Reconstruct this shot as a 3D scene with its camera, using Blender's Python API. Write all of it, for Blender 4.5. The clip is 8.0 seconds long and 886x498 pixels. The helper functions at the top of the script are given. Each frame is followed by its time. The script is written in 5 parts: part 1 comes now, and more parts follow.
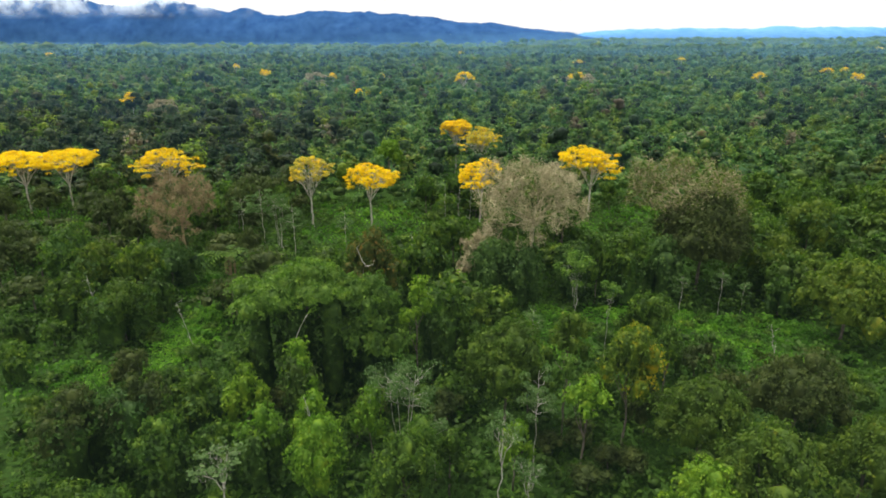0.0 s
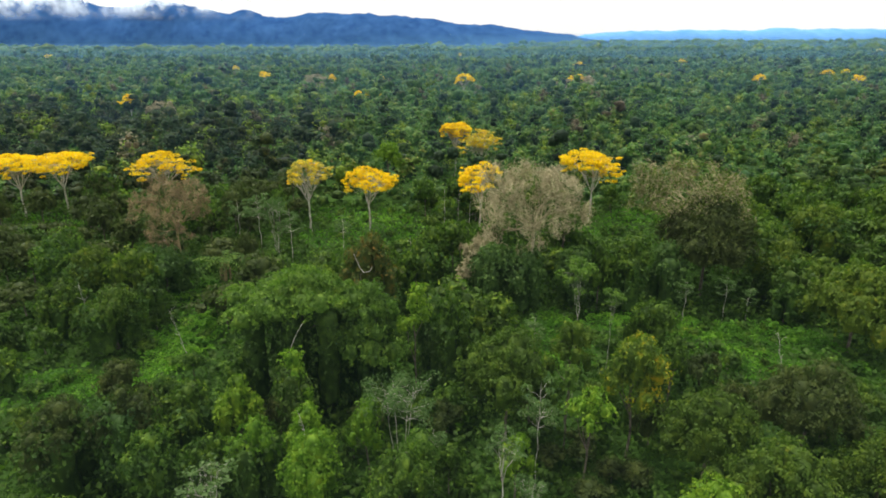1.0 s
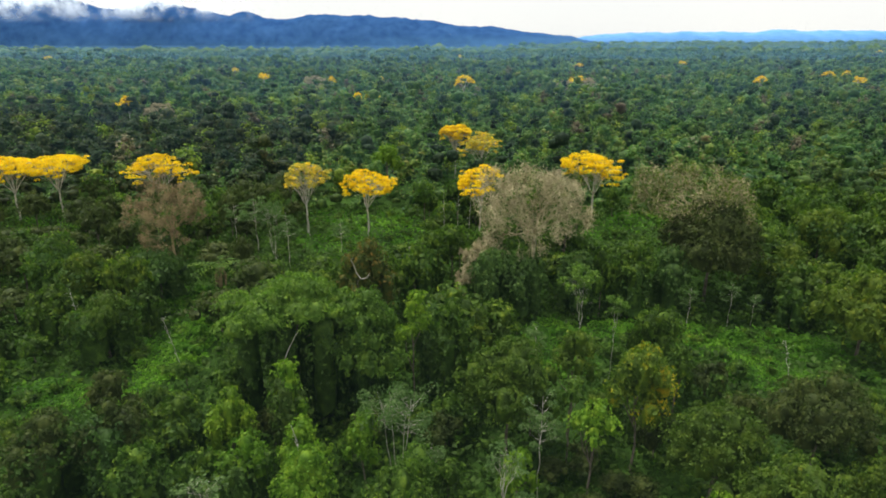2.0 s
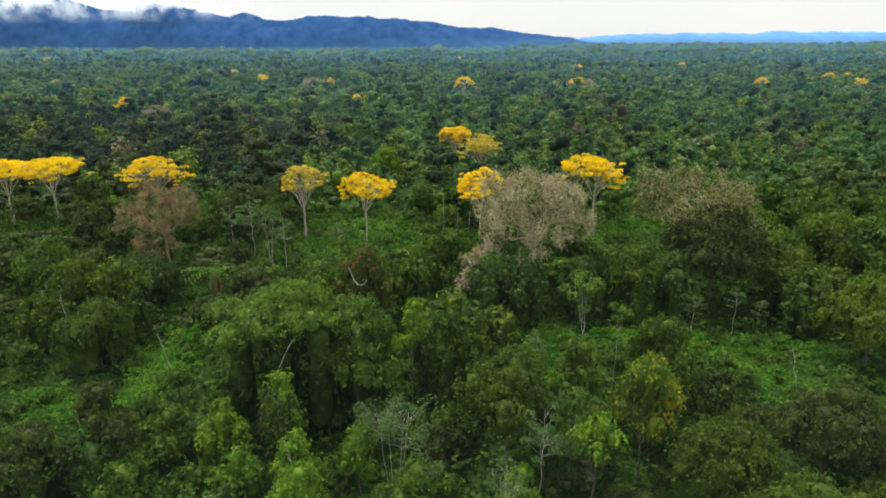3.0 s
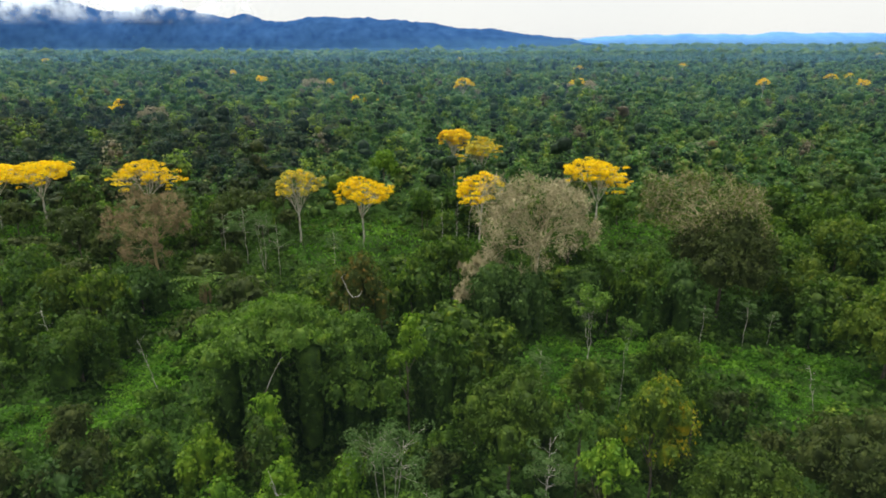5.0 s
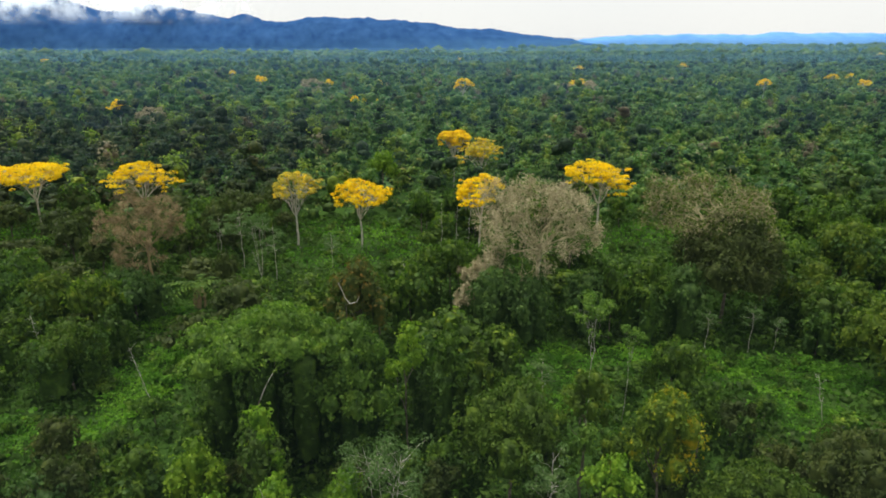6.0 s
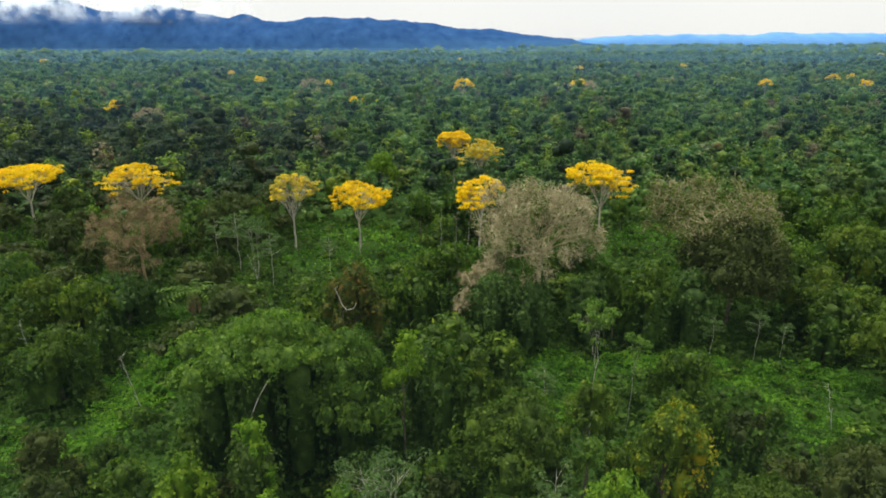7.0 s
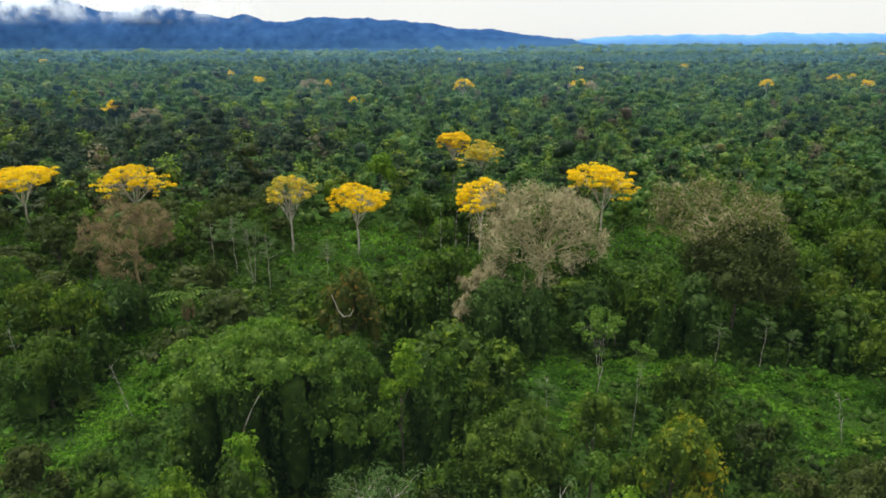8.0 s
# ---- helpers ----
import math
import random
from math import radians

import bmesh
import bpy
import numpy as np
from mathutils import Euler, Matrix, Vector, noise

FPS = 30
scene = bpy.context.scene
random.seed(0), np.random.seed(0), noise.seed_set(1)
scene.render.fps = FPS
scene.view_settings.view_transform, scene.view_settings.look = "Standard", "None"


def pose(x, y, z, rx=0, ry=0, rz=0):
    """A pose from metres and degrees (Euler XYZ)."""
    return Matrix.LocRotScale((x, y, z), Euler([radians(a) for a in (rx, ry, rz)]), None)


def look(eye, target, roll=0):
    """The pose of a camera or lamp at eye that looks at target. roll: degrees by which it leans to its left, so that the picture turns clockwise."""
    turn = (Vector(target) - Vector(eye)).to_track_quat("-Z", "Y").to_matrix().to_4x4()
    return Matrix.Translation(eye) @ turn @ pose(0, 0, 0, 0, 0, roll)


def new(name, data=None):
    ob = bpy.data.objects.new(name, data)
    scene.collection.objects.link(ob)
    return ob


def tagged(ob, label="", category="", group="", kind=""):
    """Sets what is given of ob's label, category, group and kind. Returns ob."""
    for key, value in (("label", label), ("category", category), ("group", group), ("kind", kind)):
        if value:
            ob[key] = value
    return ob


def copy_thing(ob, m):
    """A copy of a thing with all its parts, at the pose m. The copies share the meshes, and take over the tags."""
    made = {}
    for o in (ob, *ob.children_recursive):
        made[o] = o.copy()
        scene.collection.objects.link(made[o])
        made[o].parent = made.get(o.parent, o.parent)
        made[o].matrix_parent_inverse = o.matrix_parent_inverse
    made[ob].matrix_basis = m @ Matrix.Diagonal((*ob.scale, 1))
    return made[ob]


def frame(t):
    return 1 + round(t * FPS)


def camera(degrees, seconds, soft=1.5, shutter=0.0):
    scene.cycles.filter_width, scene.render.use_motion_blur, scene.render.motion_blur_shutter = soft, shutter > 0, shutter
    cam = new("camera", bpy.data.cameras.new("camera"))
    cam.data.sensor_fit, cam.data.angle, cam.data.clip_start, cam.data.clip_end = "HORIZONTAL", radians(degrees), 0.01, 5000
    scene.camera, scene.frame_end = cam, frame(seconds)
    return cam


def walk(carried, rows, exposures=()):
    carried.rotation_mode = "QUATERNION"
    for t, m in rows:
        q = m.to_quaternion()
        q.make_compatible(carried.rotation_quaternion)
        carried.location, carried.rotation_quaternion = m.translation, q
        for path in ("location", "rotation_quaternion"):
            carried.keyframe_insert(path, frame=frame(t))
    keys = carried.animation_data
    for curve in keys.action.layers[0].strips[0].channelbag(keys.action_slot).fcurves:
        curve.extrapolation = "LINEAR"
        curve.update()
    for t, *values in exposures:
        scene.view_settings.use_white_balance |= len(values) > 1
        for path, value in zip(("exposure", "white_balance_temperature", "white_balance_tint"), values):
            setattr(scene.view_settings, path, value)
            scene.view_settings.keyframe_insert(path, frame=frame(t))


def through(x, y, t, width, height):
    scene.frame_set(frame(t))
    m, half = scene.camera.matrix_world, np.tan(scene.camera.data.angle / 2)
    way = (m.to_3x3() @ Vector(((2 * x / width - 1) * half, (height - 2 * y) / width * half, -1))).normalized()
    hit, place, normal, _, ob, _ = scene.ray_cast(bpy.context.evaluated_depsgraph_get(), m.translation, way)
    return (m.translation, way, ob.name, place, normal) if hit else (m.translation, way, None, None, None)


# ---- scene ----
# Camera: level flight forward over the forest, pitched down towards the canopy.
cam = camera(72.0, 8.0, soft=1.85)
walk(cam, [
    (0.0, pose(0.000, 0.000, 50.00, 90 - 19.163, 0, 0.00)),
    (0.5, pose(0.073, 1.154, 49.98, 90 - 19.077, 0, 0.00)),
    (1.0, pose(0.145, 2.308, 49.95, 90 - 19.005, 0, 0.00)),
    (1.5, pose(0.214, 3.464, 49.93, 90 - 18.928, 0, 0.00)),
    (3.0, pose(0.412, 6.940, 49.88, 90 - 18.752, 0, -0.02)),
    (3.5, pose(0.474, 8.100, 49.86, 90 - 18.705, 0, -0.03)),
    (4.0, pose(0.534, 9.262, 49.84, 90 - 18.686, 0, -0.03)),
    (4.5, pose(0.592, 10.425, 49.83, 90 - 18.676, 0, -0.03)),
    (6.0, pose(0.756, 13.922, 49.79, 90 - 18.650, 0, -0.04)),
    (6.5, pose(0.807, 15.090, 49.78, 90 - 18.644, 0, -0.04)),
    (7.0, pose(0.856, 16.259, 49.77, 90 - 18.639, 0, -0.05)),
    (7.5, pose(0.904, 17.430, 49.77, 90 - 18.631, 0, -0.05)),
    (8.0, pose(0.949, 18.601, 49.76, 90 - 18.626, 0, -0.05)),
], exposures=[(0.0, 0.57), (1.5, 0.46), (4.0, 0.34), (8.0, 0.33)])

# ---------------------------------------------------------------- light
SUN_UP, SUN_TURN = 68.0, -60.0      # degrees above the horizon; from straight ahead, to the right
world = bpy.data.worlds.new("overcast_sky")
scene.world = world
world.use_nodes = True
wn, wl = world.node_tree.nodes, world.node_tree.links
wn.clear()
sky = wn.new("ShaderNodeTexSky")
sky.sky_type, sky.sun_disc = "NISHITA", False
sky.sun_elevation, sky.sun_rotation = radians(SUN_UP), radians(SUN_TURN)
dim = wn.new("ShaderNodeVectorMath")
dim.operation = "SCALE"
dim.inputs["Scale"].default_value = 0.10
cloud_noise = wn.new("ShaderNodeTexNoise")
cloud_noise.inputs["Scale"].default_value = 2.5
cloud_noise.inputs["Detail"].default_value = 5.0
cloud_ramp = wn.new("ShaderNodeValToRGB")
cloud_ramp.color_ramp.elements[0].color = (0.93, 0.95, 0.95, 1)
cloud_ramp.color_ramp.elements[1].color = (1.10, 1.09, 1.04, 1)
cloud_mix = wn.new("ShaderNodeMixRGB")
cloud_mix.inputs[0].default_value = 0.86
# an overcast sky is brightest overhead
direction = wn.new("ShaderNodeTexCoord")
up_part = wn.new("ShaderNodeSeparateXYZ")
overhead = wn.new("ShaderNodeMapRange")
overhead.interpolation_type = "SMOOTHSTEP"
overhead.inputs["From Min"].default_value, overhead.inputs["From Max"].default_value = 0.05, 1.0
overhead.inputs["To Min"].default_value, overhead.inputs["To Max"].default_value = 0.79, 1.26
back = wn.new("ShaderNodeBackground")
wl.new(direction.outputs["Generated"], up_part.inputs[0])
wl.new(up_part.outputs["Z"], overhead.inputs["Value"])
wl.new(overhead.outputs[0], back.inputs["Strength"])
wout = wn.new("ShaderNodeOutputWorld")
wl.new(sky.outputs[0], dim.inputs[0])
wl.new(cloud_noise.outputs["Fac"], cloud_ramp.inputs[0])
wl.new(dim.outputs[0], cloud_mix.inputs[1])
wl.new(cloud_ramp.outputs[0], cloud_mix.inputs[2])
wl.new(cloud_mix.outputs[0], back.inputs[0])
wl.new(back.outputs[0], wout.inputs[0])

sun_data = bpy.data.lights.new("sun", "SUN")
sun_data.energy, sun_data.angle, sun_data.color = 2.7, radians(12), (1.0, 0.95, 0.86)
sun = new("sun", sun_data)
ca, sa = math.cos(radians(SUN_UP)), math.sin(radians(SUN_UP))
sun.matrix_world = look((300 * ca * math.sin(radians(SUN_TURN)), 300 * ca * math.cos(radians(SUN_TURN)), 300 * sa), (0, 0, 0))


# ---------------------------------------------------------------- materials
def nodes_of(name):
    m = bpy.data.materials.new(name)
    m.use_nodes = True
    nt = m.node_tree
    nt.nodes.clear()
    out = nt.nodes.new("ShaderNodeOutputMaterial")
    return m, nt.nodes, nt.links, out


def ramp(n, stops):
    r = n.new("ShaderNodeValToRGB")
    cr = r.color_ramp
    cr.elements[0].position, cr.elements[0].color = stops[0][0], (*stops[0][1], 1)
    cr.elements[1].position, cr.elements[1].color = stops[-1][0], (*stops[-1][1], 1)
    for p, c in stops[1:-1]:
        cr.elements.new(p).color = (*c, 1)
    return r


def foliage(name, stops, scatter=0.34, gloss=0.11, patch=0.09, per_object=True, leaf_share=0.24, hues=0.22, through=(1.14, 1.55, 0.78)):
    """Leaves: colour varies from plant to plant, in patches and from leaf to leaf; some light comes through."""
    m, n, l, out = nodes_of(name)
    geo = n.new("ShaderNodeNewGeometry")
    plant = n.new("ShaderNodeTexVoronoi")
    plant.inputs["Scale"].default_value = patch
    plant_value = n.new("ShaderNodeSeparateColor")
    l.new(geo.outputs["Position"], plant.inputs["Vector"])
    l.new(plant.outputs["Color"], plant_value.inputs[0])
    fine = n.new("ShaderNodeTexNoise")
    fine.inputs["Scale"].default_value, fine.inputs["Detail"].default_value = 0.85, 4.0
    l.new(geo.outputs["Position"], fine.inputs["Vector"])
    if per_object:
        info = n.new("ShaderNodeObjectInfo")
        narrow = n.new("ShaderNodeMapRange")
        narrow.inputs["To Min"].default_value, narrow.inputs["To Max"].default_value = 0.34, 0.56
        l.new(info.outputs["Random"], narrow.inputs["Value"])
        base = narrow.outputs[0]
        spin = n.new("ShaderNodeMath")
        spin.operation = "MULTIPLY"
        spin.inputs[1].default_value = 37.7
        l.new(info.outputs["Random"], spin.inputs[0])
        again = n.new("ShaderNodeMath")
        again.operation = "FRACT"
        l.new(spin.outputs[0], again.inputs[0])
        kind = again.outputs[0]
    else:
        stand = n.new("ShaderNodeTexNoise")
        stand.inputs["Scale"].default_value, stand.inputs["Detail"].default_value = patch * 0.16, 3.0
        l.new(geo.outputs["Position"], stand.inputs["Vector"])
        wide = n.new("ShaderNodeMapRange")
        wide.inputs["From Min"].default_value, wide.inputs["From Max"].default_value = 0.32, 0.68
        l.new(stand.outputs["Fac"], wide.inputs["Value"])
        both = n.new("ShaderNodeMix")
        both.inputs[0].default_value = 0.50
        l.new(plant_value.outputs[0], both.inputs[2])
        l.new(wide.outputs[0], both.inputs[3])
        base = both.outputs[0]
        two = n.new("ShaderNodeMix")
        two.inputs[0].default_value = 0.40
        l.new(plant_value.outputs[1], two.inputs[2])
        flip = n.new("ShaderNodeMath")
        flip.operation = "SUBTRACT"
        flip.inputs[0].default_value = 1.0
        l.new(wide.outputs[0], flip.inputs[1])
        l.new(flip.outputs[0], two.inputs[3])
        kind = two.outputs[0]
    a = n.new("ShaderNodeMix")
    a.inputs[0].default_value = leaf_share
    l.new(base, a.inputs[2])
    l.new(geo.outputs["Random Per Island"], a.inputs[3])
    b = n.new("ShaderNodeMath")
    b.operation = "MULTIPLY_ADD"
    b.inputs[1].default_value = 1.75
    l.new(fine.outputs["Fac"], b.inputs[0])
    broad = n.new("ShaderNodeTexNoise")
    broad.inputs["Scale"].default_value, broad.inputs["Detail"].default_value = 0.26, 2.0
    l.new(geo.outputs["Position"], broad.inputs["Vector"])
    wider = n.new("ShaderNodeMath")
    wider.operation = "MULTIPLY_ADD"
    wider.inputs[1].default_value = 0.55
    l.new(broad.outputs["Fac"], wider.inputs[0])
    l.new(a.outputs[0], wider.inputs[2])
    off = n.new("ShaderNodeMath")
    off.operation = "SUBTRACT"
    off.inputs[1].default_value = 1.165
    l.new(wider.outputs[0], off.inputs[0])
    l.new(off.outputs[0], b.inputs[2])
    r = ramp(n, stops)
    l.new(b.outputs[0], r.inputs[0])
    hue = ramp(n, [(0.0, (1 - 0.34 * hues, 1 - 0.10 * hues, 1 + 0.55 * hues)), (0.5, (1, 1, 1)), (0.8, (1 + 0.22 * hues, 1, 1 - 0.1 * hues)), (1.0, (1 + 0.55 * hues, 1 - 0.08 * hues, 1 + 0.1 * hues))])
    l.new(kind, hue.inputs[0])
    tint = n.new("ShaderNodeMixRGB")
    tint.blend_type = "MULTIPLY"
    tint.inputs[0].default_value = 1.0
    l.new(r.outputs[0], tint.inputs[1])
    l.new(hue.outputs[0], tint.inputs[2])
    p = n.new("ShaderNodeBsdfPrincipled")
    p.inputs["Roughness"].default_value = 0.55
    p.inputs["Specular IOR Level"].default_value = gloss
    tr = n.new("ShaderNodeBsdfTranslucent")
    warm = n.new("ShaderNodeMixRGB")
    warm.blend_type = "MULTIPLY"
    warm.inputs[0].default_value = 1.0
    warm.inputs[2].default_value = (*through, 1)
    l.new(tint.outputs[0], warm.inputs[1])
    mix = n.new("ShaderNodeMixShader")
    mix.inputs[0].default_value = scatter
    l.new(tint.outputs[0], p.inputs["Base Color"])
    l.new(warm.outputs[0], tr.inputs["Color"])
    l.new(p.outputs[0], mix.inputs[1])
    l.new(tr.outputs[0], mix.inputs[2])
    l.new(mix.outputs[0], out.inputs[0])
    return m


def bark(name, dark, light, scale=1.4, rough=0.85):
    m, n, l, out = nodes_of(name)
    geo = n.new("ShaderNodeNewGeometry")
    t1 = n.new("ShaderNodeTexNoise")
    t1.inputs["Scale"].default_value, t1.inputs["Detail"].default_value = scale, 6.0
    l.new(geo.outputs["Position"], t1.inputs["Vector"])
    r = ramp(n, [(0.32, dark), (0.68, light)])
    l.new(t1.outputs["Fac"], r.inputs[0])
    t2 = n.new("ShaderNodeTexNoise")
    t2.inputs["Scale"].default_value = 14.0
    l.new(geo.outputs["Position"], t2.inputs["Vector"])
    bump = n.new("ShaderNodeBump")
    bump.inputs["Strength"].default_value, bump.inputs["Distance"].default_value = 0.6, 0.05
    l.new(t2.outputs["Fac"], bump.inputs["Height"])
    p = n.new("ShaderNodeBsdfPrincipled")
    p.inputs["Roughness"].default_value = rough
    l.new(r.outputs[0], p.inputs["Base Color"])
    l.new(bump.outputs[0], p.inputs["Normal"])
    l.new(p.outputs[0], out.inputs[0])
    return m


GREENS = [(0.0, (0.018, 0.038, 0.008)), (0.3, (0.036, 0.072, 0.010)), (0.55, (0.068, 0.126, 0.015)), (0.8, (0.139, 0.213, 0.021)), (1.0, (0.245, 0.314, 0.032))]
leaf_green = foliage("leaf_green", GREENS)
leaf_forest = foliage("leaf_forest", [(0.0, (0.024, 0.052, 0.018)), (0.35, (0.050, 0.103, 0.026)), (0.60, (0.088, 0.166, 0.032)), (0.80, (0.149, 0.234, 0.040)), (0.91, (0.241, 0.278, 0.090)), (1.0, (0.212, 0.159, 0.070))], per_object=False, patch=0.11, hues=1.0)
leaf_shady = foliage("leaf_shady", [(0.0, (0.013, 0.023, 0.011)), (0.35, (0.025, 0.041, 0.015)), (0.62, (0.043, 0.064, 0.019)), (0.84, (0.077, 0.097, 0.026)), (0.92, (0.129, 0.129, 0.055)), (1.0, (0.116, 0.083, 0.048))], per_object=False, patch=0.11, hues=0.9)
leaf_deep = foliage("leaf_deep", [(0.0, (0.010, 0.020, 0.010)), (0.5, (0.022, 0.044, 0.020)), (1.0, (0.050, 0.085, 0.034))], per_object=False, hues=0.3)
leaf_yellowed = foliage("leaf_yellowed", [(0.0, (0.055, 0.086, 0.011)), (0.5, (0.133, 0.202, 0.020)), (1.0, (0.287, 0.333, 0.047))], per_object=False, hues=0.4)
leaf_dry = foliage("leaf_dry", [(0.0, (0.060, 0.052, 0.032)), (0.5, (0.130, 0.108, 0.065)), (1.0, (0.260, 0.232, 0.147))], per_object=False, hues=0.0)
leaf_vine = foliage("leaf_vine", [(0.0, (0.027, 0.054, 0.014)), (0.5, (0.053, 0.101, 0.020)), (1.0, (0.121, 0.200, 0.026))])
leaf_dark = foliage("leaf_dark", [(0.0, (0.030, 0.059, 0.019)), (0.5, (0.063, 0.116, 0.028)), (1.0, (0.133, 0.207, 0.043))], hues=0.0)
leaf_dusky = foliage("leaf_dusky", [(0.0, (0.024, 0.037, 0.011)), (0.5, (0.052, 0.073, 0.018)), (1.0, (0.112, 0.134, 0.030))], hues=0.1)
leaf_broad = foliage("leaf_broad", [(0.0, (0.036, 0.074, 0.015)), (0.45, (0.084, 0.155, 0.023)), (0.8, (0.154, 0.244, 0.030)), (1.0, (0.246, 0.334, 0.038))], hues=0.1)
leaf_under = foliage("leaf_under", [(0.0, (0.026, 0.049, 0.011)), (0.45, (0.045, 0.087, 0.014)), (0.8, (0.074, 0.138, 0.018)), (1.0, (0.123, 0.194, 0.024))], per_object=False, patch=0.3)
leaf_pale = foliage("leaf_pale", [(0.0, (0.044, 0.086, 0.023)), (0.5, (0.087, 0.148, 0.044)), (1.0, (0.172, 0.238, 0.088))], hues=0.05)
leaf_lime = foliage("leaf_lime", [(0.0, (0.040, 0.074, 0.012)), (0.40, (0.085, 0.135, 0.016)), (0.62, (0.150, 0.200, 0.016)), (0.80, (0.30, 0.26, 0.014)), (1.0, (0.46, 0.32, 0.016))], hues=0.0, per_object=False, patch=0.45)
leaf_bright = foliage("leaf_bright", [(0.0, (0.040, 0.086, 0.010)), (0.4, (0.096, 0.185, 0.015)), (0.75, (0.176, 0.279, 0.020)), (1.0, (0.283, 0.371, 0.028))])
leaf_olive = foliage("leaf_olive", [(0.0, (0.031, 0.054, 0.009)), (0.4, (0.059, 0.100, 0.013)), (0.75, (0.107, 0.158, 0.016)), (1.0, (0.203, 0.219, 0.023))])
leaf_rust = foliage("leaf_rust", [(0.0, (0.035, 0.058, 0.014)), (0.45, (0.070, 0.095, 0.020)), (0.7, (0.15, 0.11, 0.022)), (1.0, (0.26, 0.13, 0.026))])
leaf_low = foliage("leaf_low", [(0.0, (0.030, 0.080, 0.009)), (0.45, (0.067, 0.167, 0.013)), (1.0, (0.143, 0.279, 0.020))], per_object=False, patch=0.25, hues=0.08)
blossom_yellow = foliage("blossom_yellow", [(0.0, (0.460, 0.294, 0.005)), (0.4, (0.718, 0.536, 0.005)), (1.0, (0.828, 0.694, 0.012))], scatter=0.4, gloss=0.1, hues=0.0, through=(1.5, 1.45, 0.75))
blossom_thin = foliage("blossom_thin", [(0.0, (0.20, 0.22, 0.06)), (0.5, (0.42, 0.38, 0.06)), (0.75, (0.76, 0.54, 0.02)), (1.0, (0.90, 0.66, 0.02))], scatter=0.4, gloss=0.1, hues=0.0, through=(1.5, 1.45, 0.75))
bark_pale = bark("bark_pale", (0.22, 0.20, 0.16), (0.50, 0.48, 0.41))
bark_white = bark("bark_white", (0.28, 0.26, 0.20), (0.58, 0.55, 0.46))
bark_brown = bark("bark_brown", (0.06, 0.05, 0.035), (0.18, 0.15, 0.11))
twig_grey = bark("twig_grey", (0.19, 0.165, 0.085), (0.48, 0.420, 0.235), scale=0.5)
twig_olive = bark("twig_olive", (0.115, 0.109, 0.049), (0.356, 0.310, 0.156), scale=0.5)
twig_brown = bark("twig_brown", (0.115, 0.086, 0.036), (0.31, 0.230, 0.105), scale=0.5)


def ground_cover():
    m, n, l, out = nodes_of("ground_cover")
    geo = n.new("ShaderNodeNewGeometry")
    big = n.new("ShaderNodeTexNoise")
    big.inputs["Scale"].default_value, big.inputs["Detail"].default_value = 0.05, 8.0
    small = n.new("ShaderNodeTexNoise")
    small.inputs["Scale"].default_value, small.inputs["Detail"].default_value = 2.2, 5.0
    l.new(geo.outputs["Position"], big.inputs["Vector"])
    l.new(geo.outputs["Position"], small.inputs["Vector"])
    mean = n.new("ShaderNodeMix")
    mean.inputs[0].default_value = 0.5
    l.new(big.outputs["Fac"], mean.inputs[2])
    l.new(small.outputs["Fac"], mean.inputs[3])
    r = ramp(n, [(0.30, (0.016, 0.034, 0.008)), (0.52, (0.030, 0.066, 0.011)), (0.70, (0.055, 0.115, 0.017))])
    l.new(mean.outputs[0], r.inputs[0])
    bump = n.new("ShaderNodeBump")
    bump.inputs["Strength"].default_value, bump.inputs["Distance"].default_value = 1.0, 0.3
    l.new(small.outputs["Fac"], bump.inputs["Height"])
    p = n.new("ShaderNodeBsdfPrincipled")
    p.inputs["Roughness"].default_value = 0.9
    p.inputs["Specular IOR Level"].default_value = 0.05
    l.new(r.outputs[0], p.inputs["Base Color"])
    l.new(bump.outputs[0], p.inputs["Normal"])
    l.new(p.outputs[0], out.inputs[0])
    return m


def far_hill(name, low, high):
    """Forested slopes so far off that the haze's blue is put into their colour."""
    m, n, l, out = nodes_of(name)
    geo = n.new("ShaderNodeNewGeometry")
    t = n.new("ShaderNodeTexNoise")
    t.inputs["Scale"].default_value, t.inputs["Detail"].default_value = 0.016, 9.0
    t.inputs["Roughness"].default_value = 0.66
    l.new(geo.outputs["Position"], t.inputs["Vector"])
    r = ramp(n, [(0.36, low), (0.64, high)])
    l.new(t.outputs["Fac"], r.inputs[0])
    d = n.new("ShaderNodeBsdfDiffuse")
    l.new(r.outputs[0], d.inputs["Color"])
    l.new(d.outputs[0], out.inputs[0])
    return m


